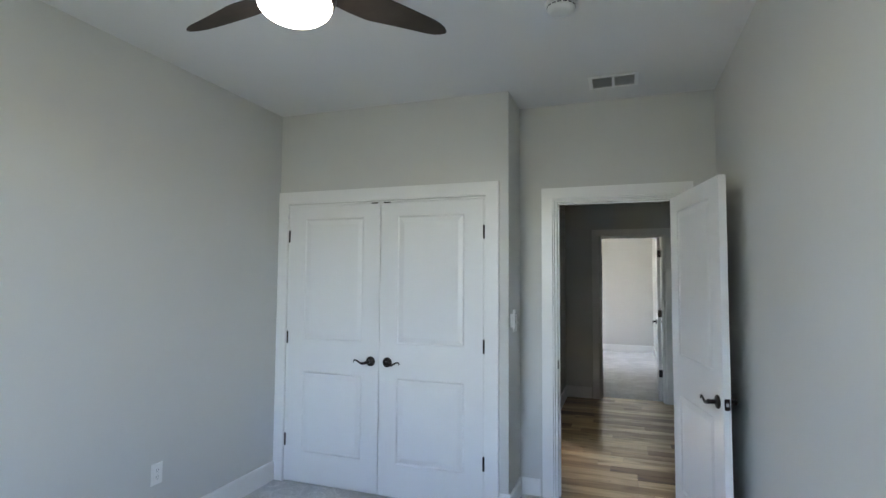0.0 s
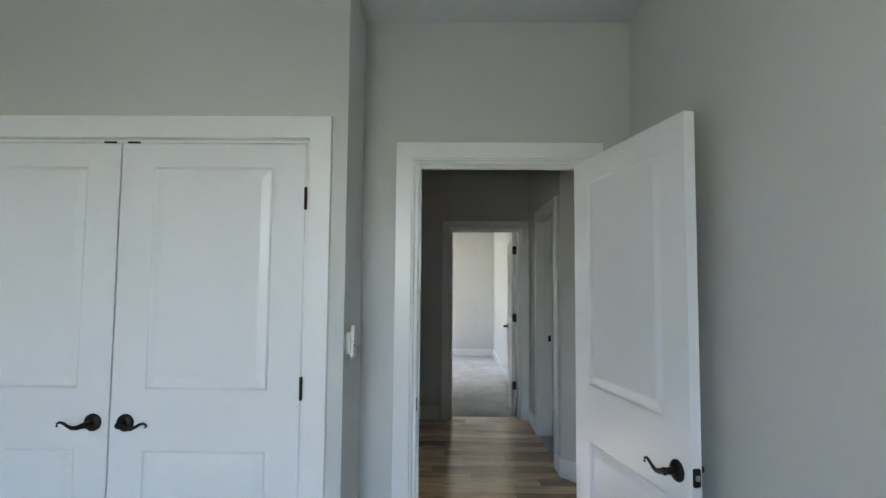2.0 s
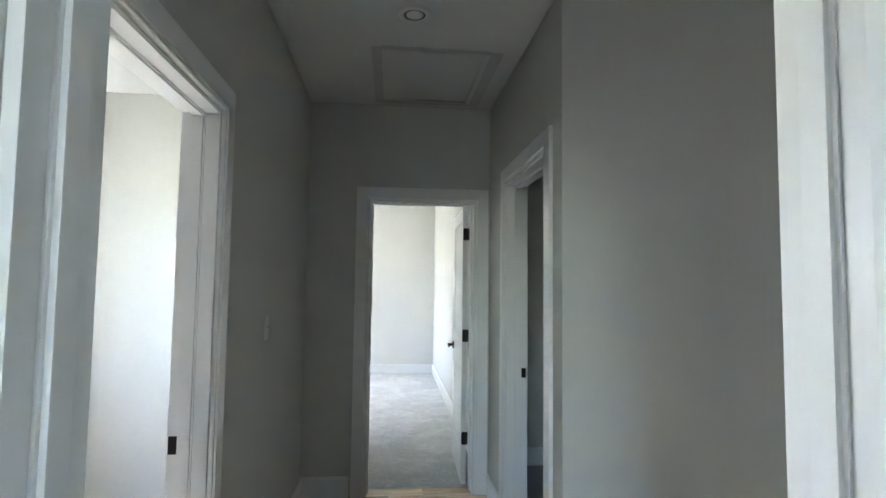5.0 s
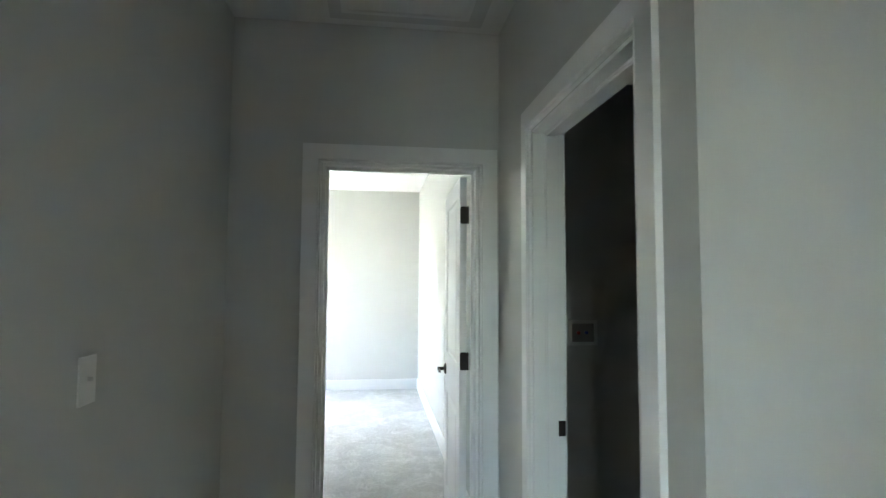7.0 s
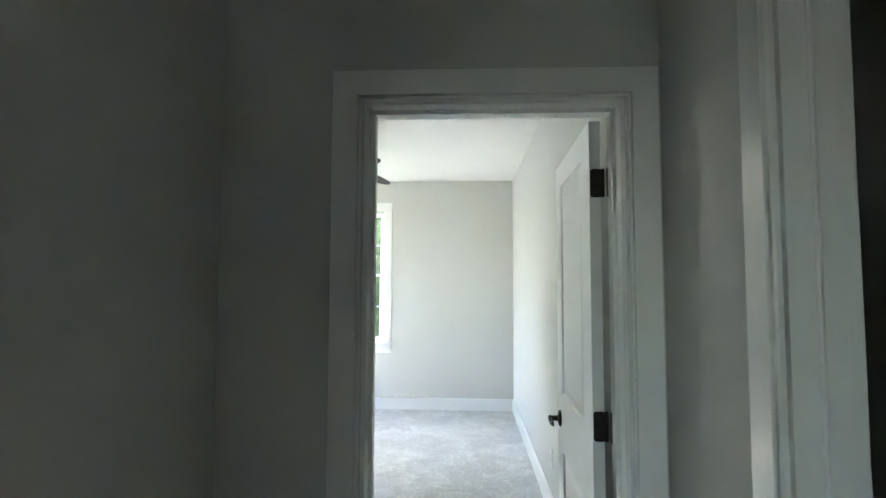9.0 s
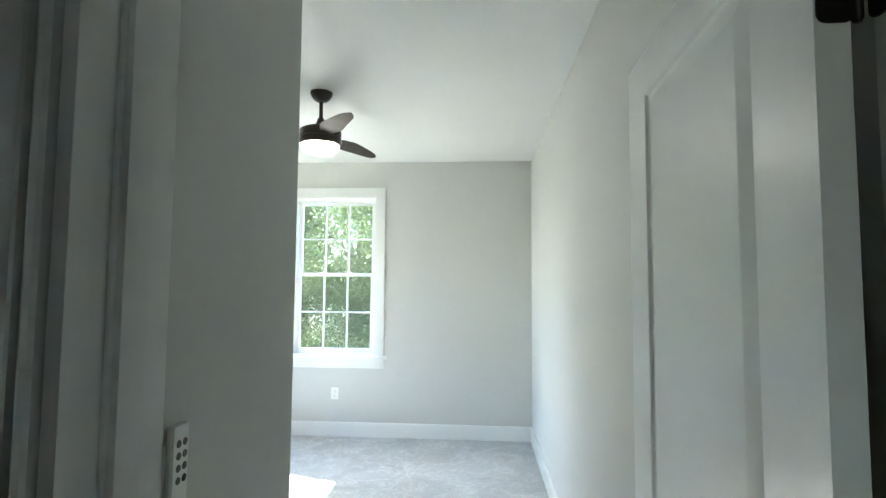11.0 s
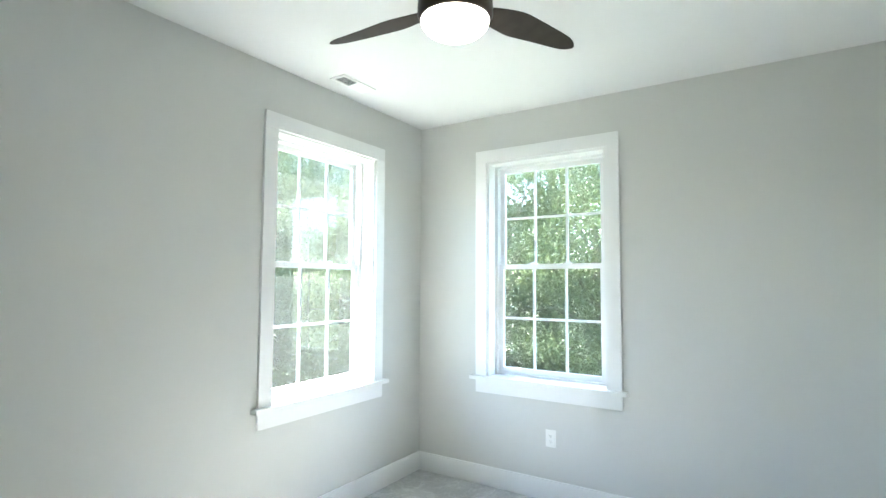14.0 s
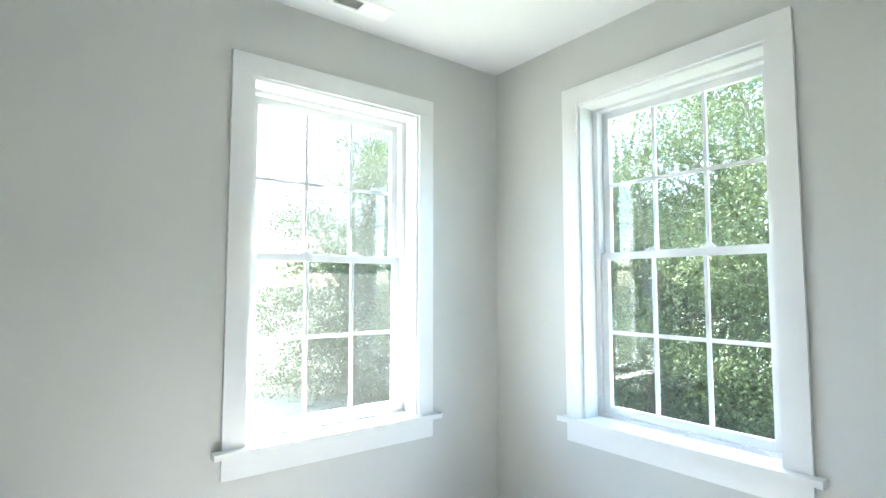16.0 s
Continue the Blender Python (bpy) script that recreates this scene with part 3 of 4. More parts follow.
# doors
door("bedroom_door", pose(0.650, -0.032, -0.008, 0, 0, 281.25), 0.797, "white two-panel door standing wide open, black lever", hz=0.893)
door("bedroom_door", pose(0.758, 3.317, 0, 0, 0, -91.8), 0.722, "white two-panel door open against the wall, black lever and hinges", mirror=True)
cw = (CLOSET[1] - CLOSET[0]) / 2 - 0.013
for x, mir, lab in ((CLOSET[0] + 0.011, False, "closed white two-panel closet door with a black lever"), (CLOSET[1] - 0.011, True, "closed white two-panel closet door with a black lever")):
    root = thing("closet_door", pose(x, -0.384, 0), lab, "door", "closet doors")
    sx = -1 if mir else 1
    bm = leaf_mesh(cw - 0.001)
    for v in bm.verts:
        v.co.x *= sx
        v.co.y += 0.0355
        v.co.z += 0.010
    part("leaf", bm, DOORP, root, "white two-panel moulded leaf")
    lever(root, sx * (cw - 0.062), 0.905, 0.0005, -1, -sx)
    for z in (0.305, 1.045, 1.79):
        hinge(root, -sx * 0.004, -0.006, z, 0, 0)
    boxed("ball_catch", (sx * (cw - 0.07), -0.004, 2.0095), (sx * (cw - 0.022), 0.026, 2.0175), BLACK, root, "black ball catch on the top edge", 0.001)


# hinge leaves let into the far doorway's lining, and strikes
def fitting(name, lo, hi, label, category, group):
    root = thing(name, pose(*lo), label, category, group)
    d = [b - a for a, b in zip(lo, hi)]
    plate_x("plate", (0, 0, 0), d, BLACK, root)
    return root


for z in (0.335, 1.07, 1.815):
    fitting("hinge_leaf", (D2[1] - 0.013, 3.270, z - 0.045), (D2[1] - 0.0102, 3.315, z + 0.045), "black hinge leaf let into the white lining", "hinge", "hinge leaves")
    fitting("hinge_leaf", (D1[1] - 0.013, -0.003, z - 0.045), (D1[1] - 0.0102, 0.036, z + 0.045), "black hinge leaf let into the white lining", "hinge", "hinge leaves")
for lo, hi in (((E + 0.089, LAUNDRY[1] - 0.0125, 0.895), (E + 0.121, LAUNDRY[1] - 0.0102, 0.952)),
               ((HW - 0.118, BATH[1] - 0.0125, 0.905), (HW - 0.088, BATH[1] - 0.0102, 0.962)),
               ((D1[0] + 0.0102, -0.010, 0.868), (D1[0] + 0.0135, 0.037, 0.925))):
    fitting("strike_plate", lo, hi, "black strike plate on the white lining", "strike plate", "strike plates")

# baseboards
baseboard("baseboard", "y", W, 1, [(S1 + 0.016, -0.396), (4.113, N2 - 0.016)])
baseboard("baseboard", "x", N2, -1, [(W, E - 0.016)])
baseboard("baseboard", "x", S1, 1, [(W, E)])
baseboard("baseboard", "y", E, -1, [(S1 + 0.016, -0.016), (3.326, N2)])
baseboard("baseboard", "y", E, -1, [(LAUNDRY[1] + 0.11, 3.159), (KINK, LAUNDRY[0] - 0.11)])
baseboard("baseboard", "x", 0.0, -1, [(-0.354, D1[0] - 0.11), (D1[1] + 0.11, E)], h=0.118)
baseboard("baseboard", "y", -0.37, 1, [(-0.396, -0.016)], h=0.118)
baseboard("baseboard", "x", -0.38, -1, [(-0.426, -0.355)])
baseboard("baseboard", "x", 3.175, -1, [(HW + 0.015, D2[0] - 0.11)])
baseboard("baseboard", "y", HW, 1, [(0.14, BATH[0] - 0.11), (BATH[1] + 0.11, 3.175)])
baseboard("baseboard", "x", 3.31, 1, [(D2[1] + 0.108, E - 0.001)])
baseboard("baseboard", "y", -0.094, 1, [(3.33, 4.113)])
baseboard("baseboard", "x", 4.097, 1, [(W + 0.016, -0.095)])
baseboard("baseboard", "x", 3.70, -1, [(E + 0.136, 2.584)])
baseboard("baseboard", "y", 2.6, -1, [(1.78, 3.70)])
bm = bmesh.new()
out2 = Vector((-0.763, -0.646)) * 0.015
prism(bm, [a0 + out2, a1 + out2, a1, a0], 0, 0.14)
structure("baseboard", bm, TRIM, "white painted flat baseboard")


# ---- windows ----
def window(name, m, w, z0, z1, label, seen=True, tall=True):
    """A double-hung window in its opening. Local x runs along the wall with 0 in the middle, -y is the room, 0 the wall's inner face."""
    root = thing(name, m, label, "window", "", "structure")
    hw = w / 2

    def bar(n, lo, hi, material=TRIM, parent=root, lab="", bev=0.0012):
        return boxed(n, lo, hi, material, parent, lab, bev)

    cwid = 0.089
    cs = thing("window_casing", Matrix(), "", "")
    cs.parent = root
    tagged(cs, "white flat casing boards")
    bar("casing_board", (-hw - cwid, -0.018, z0 + 0.025), (-hw, 0, z1 + 0.0), TRIM, cs)
    bar("casing_board", (hw, -0.018, z0 + 0.025), (hw + cwid, 0, z1 + 0.0), TRIM, cs)
    bar("casing_board", (-hw - cwid, -0.018, z1 + 0.0005), (hw + cwid, 0, z1 + 0.092), TRIM, cs)
    bar("apron", (-hw - cwid, -0.017, z0 - 0.095), (hw + cwid, 0, z0 - 0.0005), TRIM, cs)
    bm = bmesh.new()
    prism(bm, [(-hw - cwid - 0.036, -0.052), (hw + cwid + 0.036, -0.052), (hw + cwid + 0.036, 0), (hw, 0), (hw, 0.105), (-hw, 0.105), (-hw, 0), (-hw - cwid - 0.036, 0)], z0, z0 + 0.024)
    part("window_sill", bm, TRIM, root, "white sill board with projecting horns")
    jb = thing("window_jamb", Matrix(), "", "")
    jb.parent = root
    tagged(jb, "deep white painted jamb boards")
    zb = z0 + 0.0245
    bar("jamb_board", (-hw, 0.0, zb), (-hw + 0.012, 0.105, z1), TRIM, jb, "", 0.001)
    bar("jamb_board", (hw - 0.012, 0.0, zb), (hw, 0.105, z1), TRIM, jb, "", 0.001)
    bar("jamb_board", (-hw + 0.0125, 0.0, z1 - 0.012), (hw - 0.0125, 0.105, z1), TRIM, jb, "", 0.001)
    fr = thing("window_frame", Matrix(), "", "")
    fr.parent = root
    tagged(fr, "white vinyl window frame")
    f = 0.038
    bar("frame_side", (-hw, 0.106, z0), (-hw + f, 0.18, z1), VINYL, fr)
    bar("frame_side", (hw - f, 0.106, z0), (hw, 0.18, z1), VINYL, fr)
    bar("frame_head", (-hw + f, 0.106, z1 - 0.028), (hw - f, 0.18, z1), VINYL, fr)
    bar("frame_sill", (-hw + f, 0.106, z0), (hw - f, 0.19, z0 + 0.040), VINYL, fr)
    mid = z0 + 0.825 if tall else (z0 + z1) / 2
    for n, y, s0, s1, bot, top in (("lower_sash", 0.118, z0 + 0.041, mid + 0.016, 0.040, 0.036), ("upper_sash", 0.148, mid - 0.018, z1 - 0.029, 0.034, 0.036)):
        sash = thing(n, Matrix(), "", "")
        sash.parent = root
        tagged(sash, "white vinyl sash with six panes")
        x0, x1, st = -hw + f + 0.001, hw - f - 0.001, 0.036
        d = 0.026
        bm = bmesh.new()
        box(bm, (x0, y, s0), (x0 + st, y + d, s1), 0.002)
        box(bm, (x1 - st, y, s0), (x1, y + d, s1), 0.002)
        box(bm, (x0 + st, y, s0), (x1 - st, y + d, s0 + bot), 0.002)
        box(bm, (x0 + st, y, s1 - top), (x1 - st, y + d, s1), 0.002)
        part("sash_frame", bm, VINYL, sash)
        gx0, gx1, gz0, gz1 = x0 + st, x1 - st, s0 + bot, s1 - top
        gy = y + 0.013
        for k in (1, 2):
            gx = gx0 + (gx1 - gx0) * k / 3
            bar("muntin", (gx - 0.009, gy - 0.006, gz0), (gx + 0.009, gy + 0.006, gz1), VINYL, sash, "", 0.002)
        gz = (gz0 + gz1) / 2
        bar("muntin", (gx0, gy - 0.005, gz - 0.009), (gx1, gy + 0.005, gz + 0.009), VINYL, sash, "", 0.002)
        for i in range(3):
            for j in range(2):
                xa, xb = gx0 + (gx1 - gx0) * i / 3, gx0 + (gx1 - gx0) * (i + 1) / 3
                za, zb2 = gz0 + (gz1 - gz0) * j / 2, gz0 + (gz1 - gz0) * (j + 1) / 2
                bm = bmesh.new()
                bm.faces.new([bm.verts.new(v) for v in ((xa, gy, za), (xb, gy, za), (xb, gy, zb2), (xa, gy, zb2))])
                p = part("pane", bm, GLASS, sash)
                if p.data.polygons[0].normal.y > 0:
                    p.data.flip_normals()
                p.visible_shadow = False
    for gx in (-0.13, 0.13):
        lk = bmesh.new()
        box(lk, (gx - 0.03, 0.122, mid + 0.0165), (gx + 0.03, 0.142, mid + 0.024), 0.003)
        box(lk, (gx - 0.012, 0.124, mid + 0.024), (gx + 0.022, 0.138, mid + 0.034), 0.004)
        part("sash_lock", lk, VINYL, root, "small white cam lock")
    return root


win_label = "white double-hung window, six panes a sash, deep casing and sill"
window("window_1", pose(W, sum(WIN_A) / 2, -0.006, 0, 0, 90), WIN_A[1] - WIN_A[0], *WZ, win_label)
window("window_2", pose(sum(WIN_B) / 2, N2, 0.008), WIN_B[1] - WIN_B[0], *WZ, win_label)


# ---- fans and fittings ----
def ceiling_fan(x, y, turn, label):
    root = thing("ceiling_fan", pose(x, y, H, 0, 0, turn), label, "ceiling fan", "ceiling fans")
    bm = bmesh.new()
    lathe(bm, ((0, 0), (0.070, 0), (0.070, -0.010), (0.064, -0.026), (0.050, -0.046), (0.034, -0.058), (0.020, -0.062), (0, -0.062)))
    part("canopy", bm, FANB, root, "", True)
    bm = bmesh.new()
    lathe(bm, ((0.0125, -0.060), (0.0125, -0.168), (0.021, -0.170), (0.024, -0.185), (0.034, -0.208), (0.052, -0.224)), 24)
    part("downrod", bm, FANB, root, "", True)
    bm = bmesh.new()
    lathe(bm, ((0.0, -0.218), (0.050, -0.220), (0.100, -0.233), (0.126, -0.246), (0.131, -0.256), (0.131, -0.292), (0.127, -0.295), (0.127, -0.298), (0.132, -0.301), (0.132, -0.322), (0.126, -0.338), (0.120, -0.342), (0, -0.342)), 48)
    part("motor_housing", bm, FANB, root, "", True)
    bm = bmesh.new()
    prof = [(0.119, -0.340)] + [(0.119 * math.cos(a), -0.343 - 0.062 * math.sin(a)) for a in (k * math.pi / 20 for k in range(0, 11))]
    prof[-1] = (0, prof[-1][1])
    lathe(bm, prof, 48)
    part("light_bowl", bm, BOWL, root, "lit frosted white glass bowl", True)
    for k in range(3):
        bm = bmesh.new()
        rows = []
        n = 30
        for i in range(n + 1):
            u = i / n
            r = 0.105 + u * 0.46
            half = 0.030 + 0.036 * math.sin(min(1.0, u * 2.4) * math.pi / 2) - 0.036 * max(0, u - 0.35) / 0.65
            if u > 0.84:
                half *= math.sqrt(max(0.03, 1 - ((u - 0.84) / 0.16) ** 2))
            sweep = 0.03 * u * u
            tilt = -0.22
            rows.append([Vector((r, sweep + s * half * math.cos(tilt), -0.285 + s * half * math.sin(tilt) + t - 0.012 * u)) for s, t in ((-1, 0.0015), (-0.5, 0.005), (0.5, 0.005), (1, 0.0015), (1, -0.0015), (-1, -0.0015))])
        vs = [[bm.verts.new(Matrix.Rotation(k * 2 * math.pi / 3, 4, "Z") @ p) for p in row] for row in rows]
        for p, q in zip(vs, vs[1:]):
            for i in range(6):
                bm.faces.new((p[i], p[(i + 1) % 6], q[(i + 1) % 6], q[i]))
        bm.faces.new(vs[0][::-1])
        bm.faces.new(vs[-1])
        part("blade", bm, BLADE, root, "", True)
    return root


ceiling_fan(-0.67, -2.268, 46, "dark three-blade ceiling fan with its light on, in the first bedroom")
ceiling_fan(-0.625, 5.942, 61, "dark three-blade ceiling fan with its light on, in the second bedroom")


def vent(x, y, rz, label, double):
    """A pressed white ceiling register: flange, slats and a flat plate carrying the throat's shade. Long side along
    local x.
    """
    root = thing("ceiling_vent", pose(x, y, H, 0, 0, rz), label, "air vent", "air vents")
    w, h = 0.29, 0.205
    if not double:
        w, h = 0.29, 0.12
    bm = bmesh.new()
    i0 = 0.022
    z0 = -0.007
    for lo, hi in (((-w / 2, -h / 2), (w / 2, -h / 2 + i0)), ((-w / 2, h / 2 - i0), (w / 2, h / 2)), ((-w / 2, -h / 2 + i0), (-w / 2 + i0, h / 2 - i0)), ((w / 2 - i0, -h / 2 + i0), (w / 2, h / 2 - i0))):
        box(bm, (*lo, z0), (*hi, -0.0005))
    if double:
        box(bm, (-0.008, -h / 2 + i0, z0), (0.008, h / 2 - i0, -0.0005))
    else:
        box(bm, (-0.002, -h / 2 + i0, z0), (w / 2 - i0, h / 2 - i0, -0.002))
    part("frame", bm, PLATE, root, "white pressed frame")
    boxed("backing", (-w / 2 + i0, -h / 2 + i0, -0.0018), (w / 2 - i0 if double else -0.0025, h / 2 - i0, -0.0006), RECESS_SHADE if double else RECESS_SHADE_PALE, root, "flat grey plate coloured for the shade behind the slats")
    n = 14 if double else 7
    for i in range(n):
        if double:
            t = -h / 2 + i0 + (h - 2 * i0) * (i + 0.5) / n
            spans = ((-w / 2 + i0, -0.0085), (0.0085, w / 2 - i0))
        else:
            t = -h / 2 + i0 + (h - 2 * i0) * (i + 0.5) / n
            spans = ((-w / 2 + i0, -0.003),)
        for s0, s1 in spans:
            bm = bmesh.new()
            v = [bm.verts.new(p) for p in ((s0, t - 0.0025, -0.006), (s1, t - 0.0025, -0.006), (s1, t + 0.0015, -0.002), (s0, t + 0.0015, -0.002))]
            u = [bm.verts.new(p.co + Vector((0, 0.0007, 0.0007))) for p in v]
            for q in ((v[0], v[1], v[2], v[3]), (u[3], u[2], u[1], u[0]), (v[0], v[3], u[3], u[0]), (v[1], u[1], u[2], v[2]), (v[0], u[0], u[1], v[1]), (v[3], v[2], u[2], u[3])):
                bm.faces.new(q)
            part("slat", bm, PLATE, root)
    return root


vent(0.281, -0.352, 0, "white return air grille with two dark slatted fields on the ceiling", True)
vent(-1.920, 6.818, 90, "white ceiling air register, one half slatted", False)


def smoke_alarm(x, y, label):
    root = thing("smoke_alarm", pose(x, y, H), label, "smoke alarm")
    bm = bmesh.new()
    lathe(bm, ((0, 0), (0.070, 0), (0.070, -0.008), (0.068, -0.010), (0, -0.010)), 40)
    part("base", bm, PLATE, root, "", True)
    bm = bmesh.new()
    lathe(bm, ((0.062, -0.010), (0.062, -0.024), (0.056, -0.036), (0.040, -0.043), (0.012, -0.045), (0, -0.045)), 40)
    part("cover", bm, PLATE, root, "", True)
    for k in range(16):
        a = 2 * math.pi * k / 16
        m = Matrix.Rotation(a, 4, "Z")
        bm = bmesh.new()
        box(bm, (0.0605, -0.008, -0.022), (0.0628, 0.008, -0.017))
        bmesh.ops.transform(bm, matrix=m, verts=bm.verts)
        part("grille_slot", bm, SLOT, root, "dark slot")
    return root


smoke_alarm(0.077, -1.36, "round white smoke alarm on the ceiling")

root = thing("recessed_light", pose(0.285, 1.90, H), "round white recessed ceiling light, switched off", "ceiling light")
bm = bmesh.new()
lathe(bm, ((0.078, 0), (0.078, -0.003), (0.070, -0.006), (0.054, -0.006), (0.051, -0.001)), 40)
part("trim_ring", bm, PLATE, root, "", True)
# no real depth here: the grey disc carries the recess's shade
bm = bmesh.new()
lathe(bm, ((0.0515, -0.0008), (0.046, -0.0012), (0, -0.0012)), 40)
part("baffle", bm, RECESS_SHADE, root, "flat grey disc coloured for the shade in the recess", True)
bm = bmesh.new()
lathe(bm, ((0.040, -0.0014), (0.038, -0.0035), (0.024, -0.0065), (0, -0.0075)), 40)
part("lens", bm, mat("frosted_lens", (0.82, 0.82, 0.80), 0.35), root, "pale unlit lens", True)

# attic hatch in the hall ceiling, with its patched surround
HX, HY = (0.155, 0.690), (2.30, 3.03)
root = thing("attic_hatch", pose(0, 0, H), "white attic hatch with narrow moulding in the hall ceiling", "attic hatch")
boxed("panel", (HX[0], HY[0], -0.002), (HX[1], HY[1], -0.0005), CEIL, root)
bm = bmesh.new()
for d, z in ((0.0, -0.004), (0.012, -0.007)):
    for lo, hi in (((HX[0] - 0.03 + d, HY[0] - 0.03 + d), (HX[1] + 0.03 - d, HY[0])), ((HX[0] - 0.03 + d, HY[1]), (HX[1] + 0.03 - d, HY[1] + 0.03 - d)),
                   ((HX[0] - 0.03 + d, HY[0]), (HX[0], HY[1])), ((HX[1], HY[0]), (HX[1] + 0.03 - d, HY[1]))):
        box(bm, (*lo, z), (*hi, -0.0004 - d * 0.01))
part("moulding", bm, CEIL, root, "painted wooden moulding")
bm = bmesh.new()
for lo, hi in (((0.068, 2.25), (0.124, 3.12)), ((0.721, 2.25), (0.79, 3.12)), ((0.1245, 2.235), (0.7205, 2.269)), ((0.1245, 3.061), (0.7205, 3.12))):
    box(bm, (*lo, -0.0012), (*hi, -0.0003))
part("patching", bm, TAPE, root, "off-white patched strips round the hatch")


def wall_plate(name, m, w, label, kind):
    """A plate on a wall: local x along the wall, -y into the room. kind: outlet, toggle or rocker."""
    root = thing(name, m, label, "wall plate", "wall plates")
    bm = bmesh.new()
    box(bm, (-w / 2, -0.005, -0.057), (w / 2, 0, 0.057), 0.002)
    part("plate", bm, PLATE, root)
    gangs = max(1, round(w / 0.07))
    for g in range(gangs):
        gx = (g - (gangs - 1) / 2) * 0.046
        if kind == "outlet":
            boxed("socket_face", (gx - 0.0165, -0.0075, -0.0335), (gx + 0.0165, -0.005, 0.0335), PLATE, root, "", 0.001)
            for dz in (-0.019, 0.019):
                for dx in (-0.006, 0.006):
                    boxed("slot", (gx + dx - 0.001, -0.0078, dz - 0.001), (gx + dx + 0.001, -0.0074, dz + 0.007), SLOT, root, "dark slot")
                boxed("slot", (gx - 0.002, -0.0078, dz - 0.010), (gx + 0.002, -0.0074, dz - 0.006), SLOT, root, "dark slot")
        elif kind == "toggle":
            boxed("collar", (gx - 0.005, -0.0062, -0.012), (gx + 0.005, -0.005, 0.012), PLATE, root)
            bm = bmesh.new()
            box(bm, (gx - 0.004, -0.018, -0.002), (gx + 0.004, -0.005, 0.009), 0.0015)
            part("toggle", bm, PLATE, root)
        else:
            boxed("rocker", (gx - 0.0165, -0.0085, -0.0335), (gx + 0.0165, -0.005, 0.0335), PLATE, root, "", 0.002)
    for dz in (-0.048, 0.048):
        bm = bmesh.new()
        lathe(bm, ((0, 0), (0.003, 0.0), (0.0025, 0.001), (0, 0.0012)), 10, Matrix.Translation((0, -0.005, dz)) @ Matrix.Rotation(radians(90), 4, "X"))
        part("screw", bm, PLATE, root)
    return root


wall_plate("outlet", pose(-1.031, N2, 0.413), 0.072, "white double socket outlet low on the bedroom wall", "outlet")
wall_plate("outlet", pose(W, 5.603, 0.410, 0, 0, 90), 0.072, "white double socket outlet low beside the second bedroom's west window", "outlet")
wall_plate("outlet", pose(E, 5.13, 0.375, 0, 0, -90), 0.072, "white double socket outlet low on the east wall behind the door", "outlet")
wall_plate("outlet", pose(W, -1.410, 0.395, 0, 0, 90), 0.072, "white double socket outlet low on the first bedroom's wall", "outlet")
wall_plate("outlet", pose(HW, 2.075, 0.385, 0, 0, 90), 0.072, "white socket outlet low on the hall wall", "outlet")
wall_plate("light_switch", pose(HW, 2.046, 1.238, 0, 0, 90), 0.072, "white single light switch on the hall wall", "toggle")
wall_plate("light_switch", pose(-0.37, -0.185, 1.188, 0, 0, 90), 0.116, "white double light switch beside the first bedroom's door", "toggle")
wall_plate("light_switch", pose(-0.094, 3.47, 1.215, 0, 0, 90), 0.116, "white double light switch beside the second bedroom's door", "toggle")


PALE_BUTTON = mat("pale_grey_rubber", (0.50, 0.50, 0.50), 0.6)
DARK_BUTTON = mat("dark_grey_rubber", (0.13, 0.13, 0.13), 0.6)


def remote(m, label, buttons, shade):
    root = thing("fan_remote", m, label, "remote control", "fan remotes")
    bm = bmesh.new()
    box(bm, (-0.024, -0.016, -0.052), (0.024, 0, 0.035), 0.004)
    part("holder", bm, PLATE, root, "white wall cradle")
    bm = bmesh.new()
    box(bm, (-0.020, -0.030, -0.062), (0.020, -0.0165, 0.062), 0.006)
    body = part("body", bm, PLATE, root, "white handheld body")
    for i in range(4):
        for s in (-1, 1):
            bm = bmesh.new()
            lathe(bm, ((0, 0.0), (0.0058, 0), (0.0052, 0.0012), (0, 0.0015)), 12, Matrix.Translation((s * 0.008, -0.030, 0.035 - i * 0.018)) @ Matrix.Rotation(radians(90), 4, "X"))
            part("button", bm, SLOT if i == 3 and s > 0 else buttons, body, f"small {shade} button")
    return root


remote(pose(-0.37, -0.305, 1.222, 0, 0, 90), "white fan remote in its cradle beside the light switch", PALE_BUTTON, "pale grey")
remote(pose(-0.094, 3.552, 1.225, 0, 0, 90), "white fan remote in its cradle in the alcove", DARK_BUTTON, "dark grey")

# laundry fittings
root = thing("washer_outlet_box", pose(1.535, 3.70, 1.17), "white recessed washer valve box on the laundry wall", "valve box")
bm = bmesh.new()
for lo, hi in (((-0.09, -0.075), (0.09, -0.055)), ((-0.09, 0.055), (0.09, 0.075)), ((-0.09, -0.055), (-0.07, 0.055)), ((0.07, -0.055), (0.09, 0.055))):
    box(bm, (lo[0], -0.010, lo[1]), (hi[0], 0, hi[1]), 0.0)
part("flange", bm, PLATE, root)
# flat plate whose grey stands for the shade inside the box
boxed("recess", (-0.07, -0.004, -0.055), (0.07, -0.001, 0.055), TILE, root, "flat grey plate coloured for the shade in the recess")
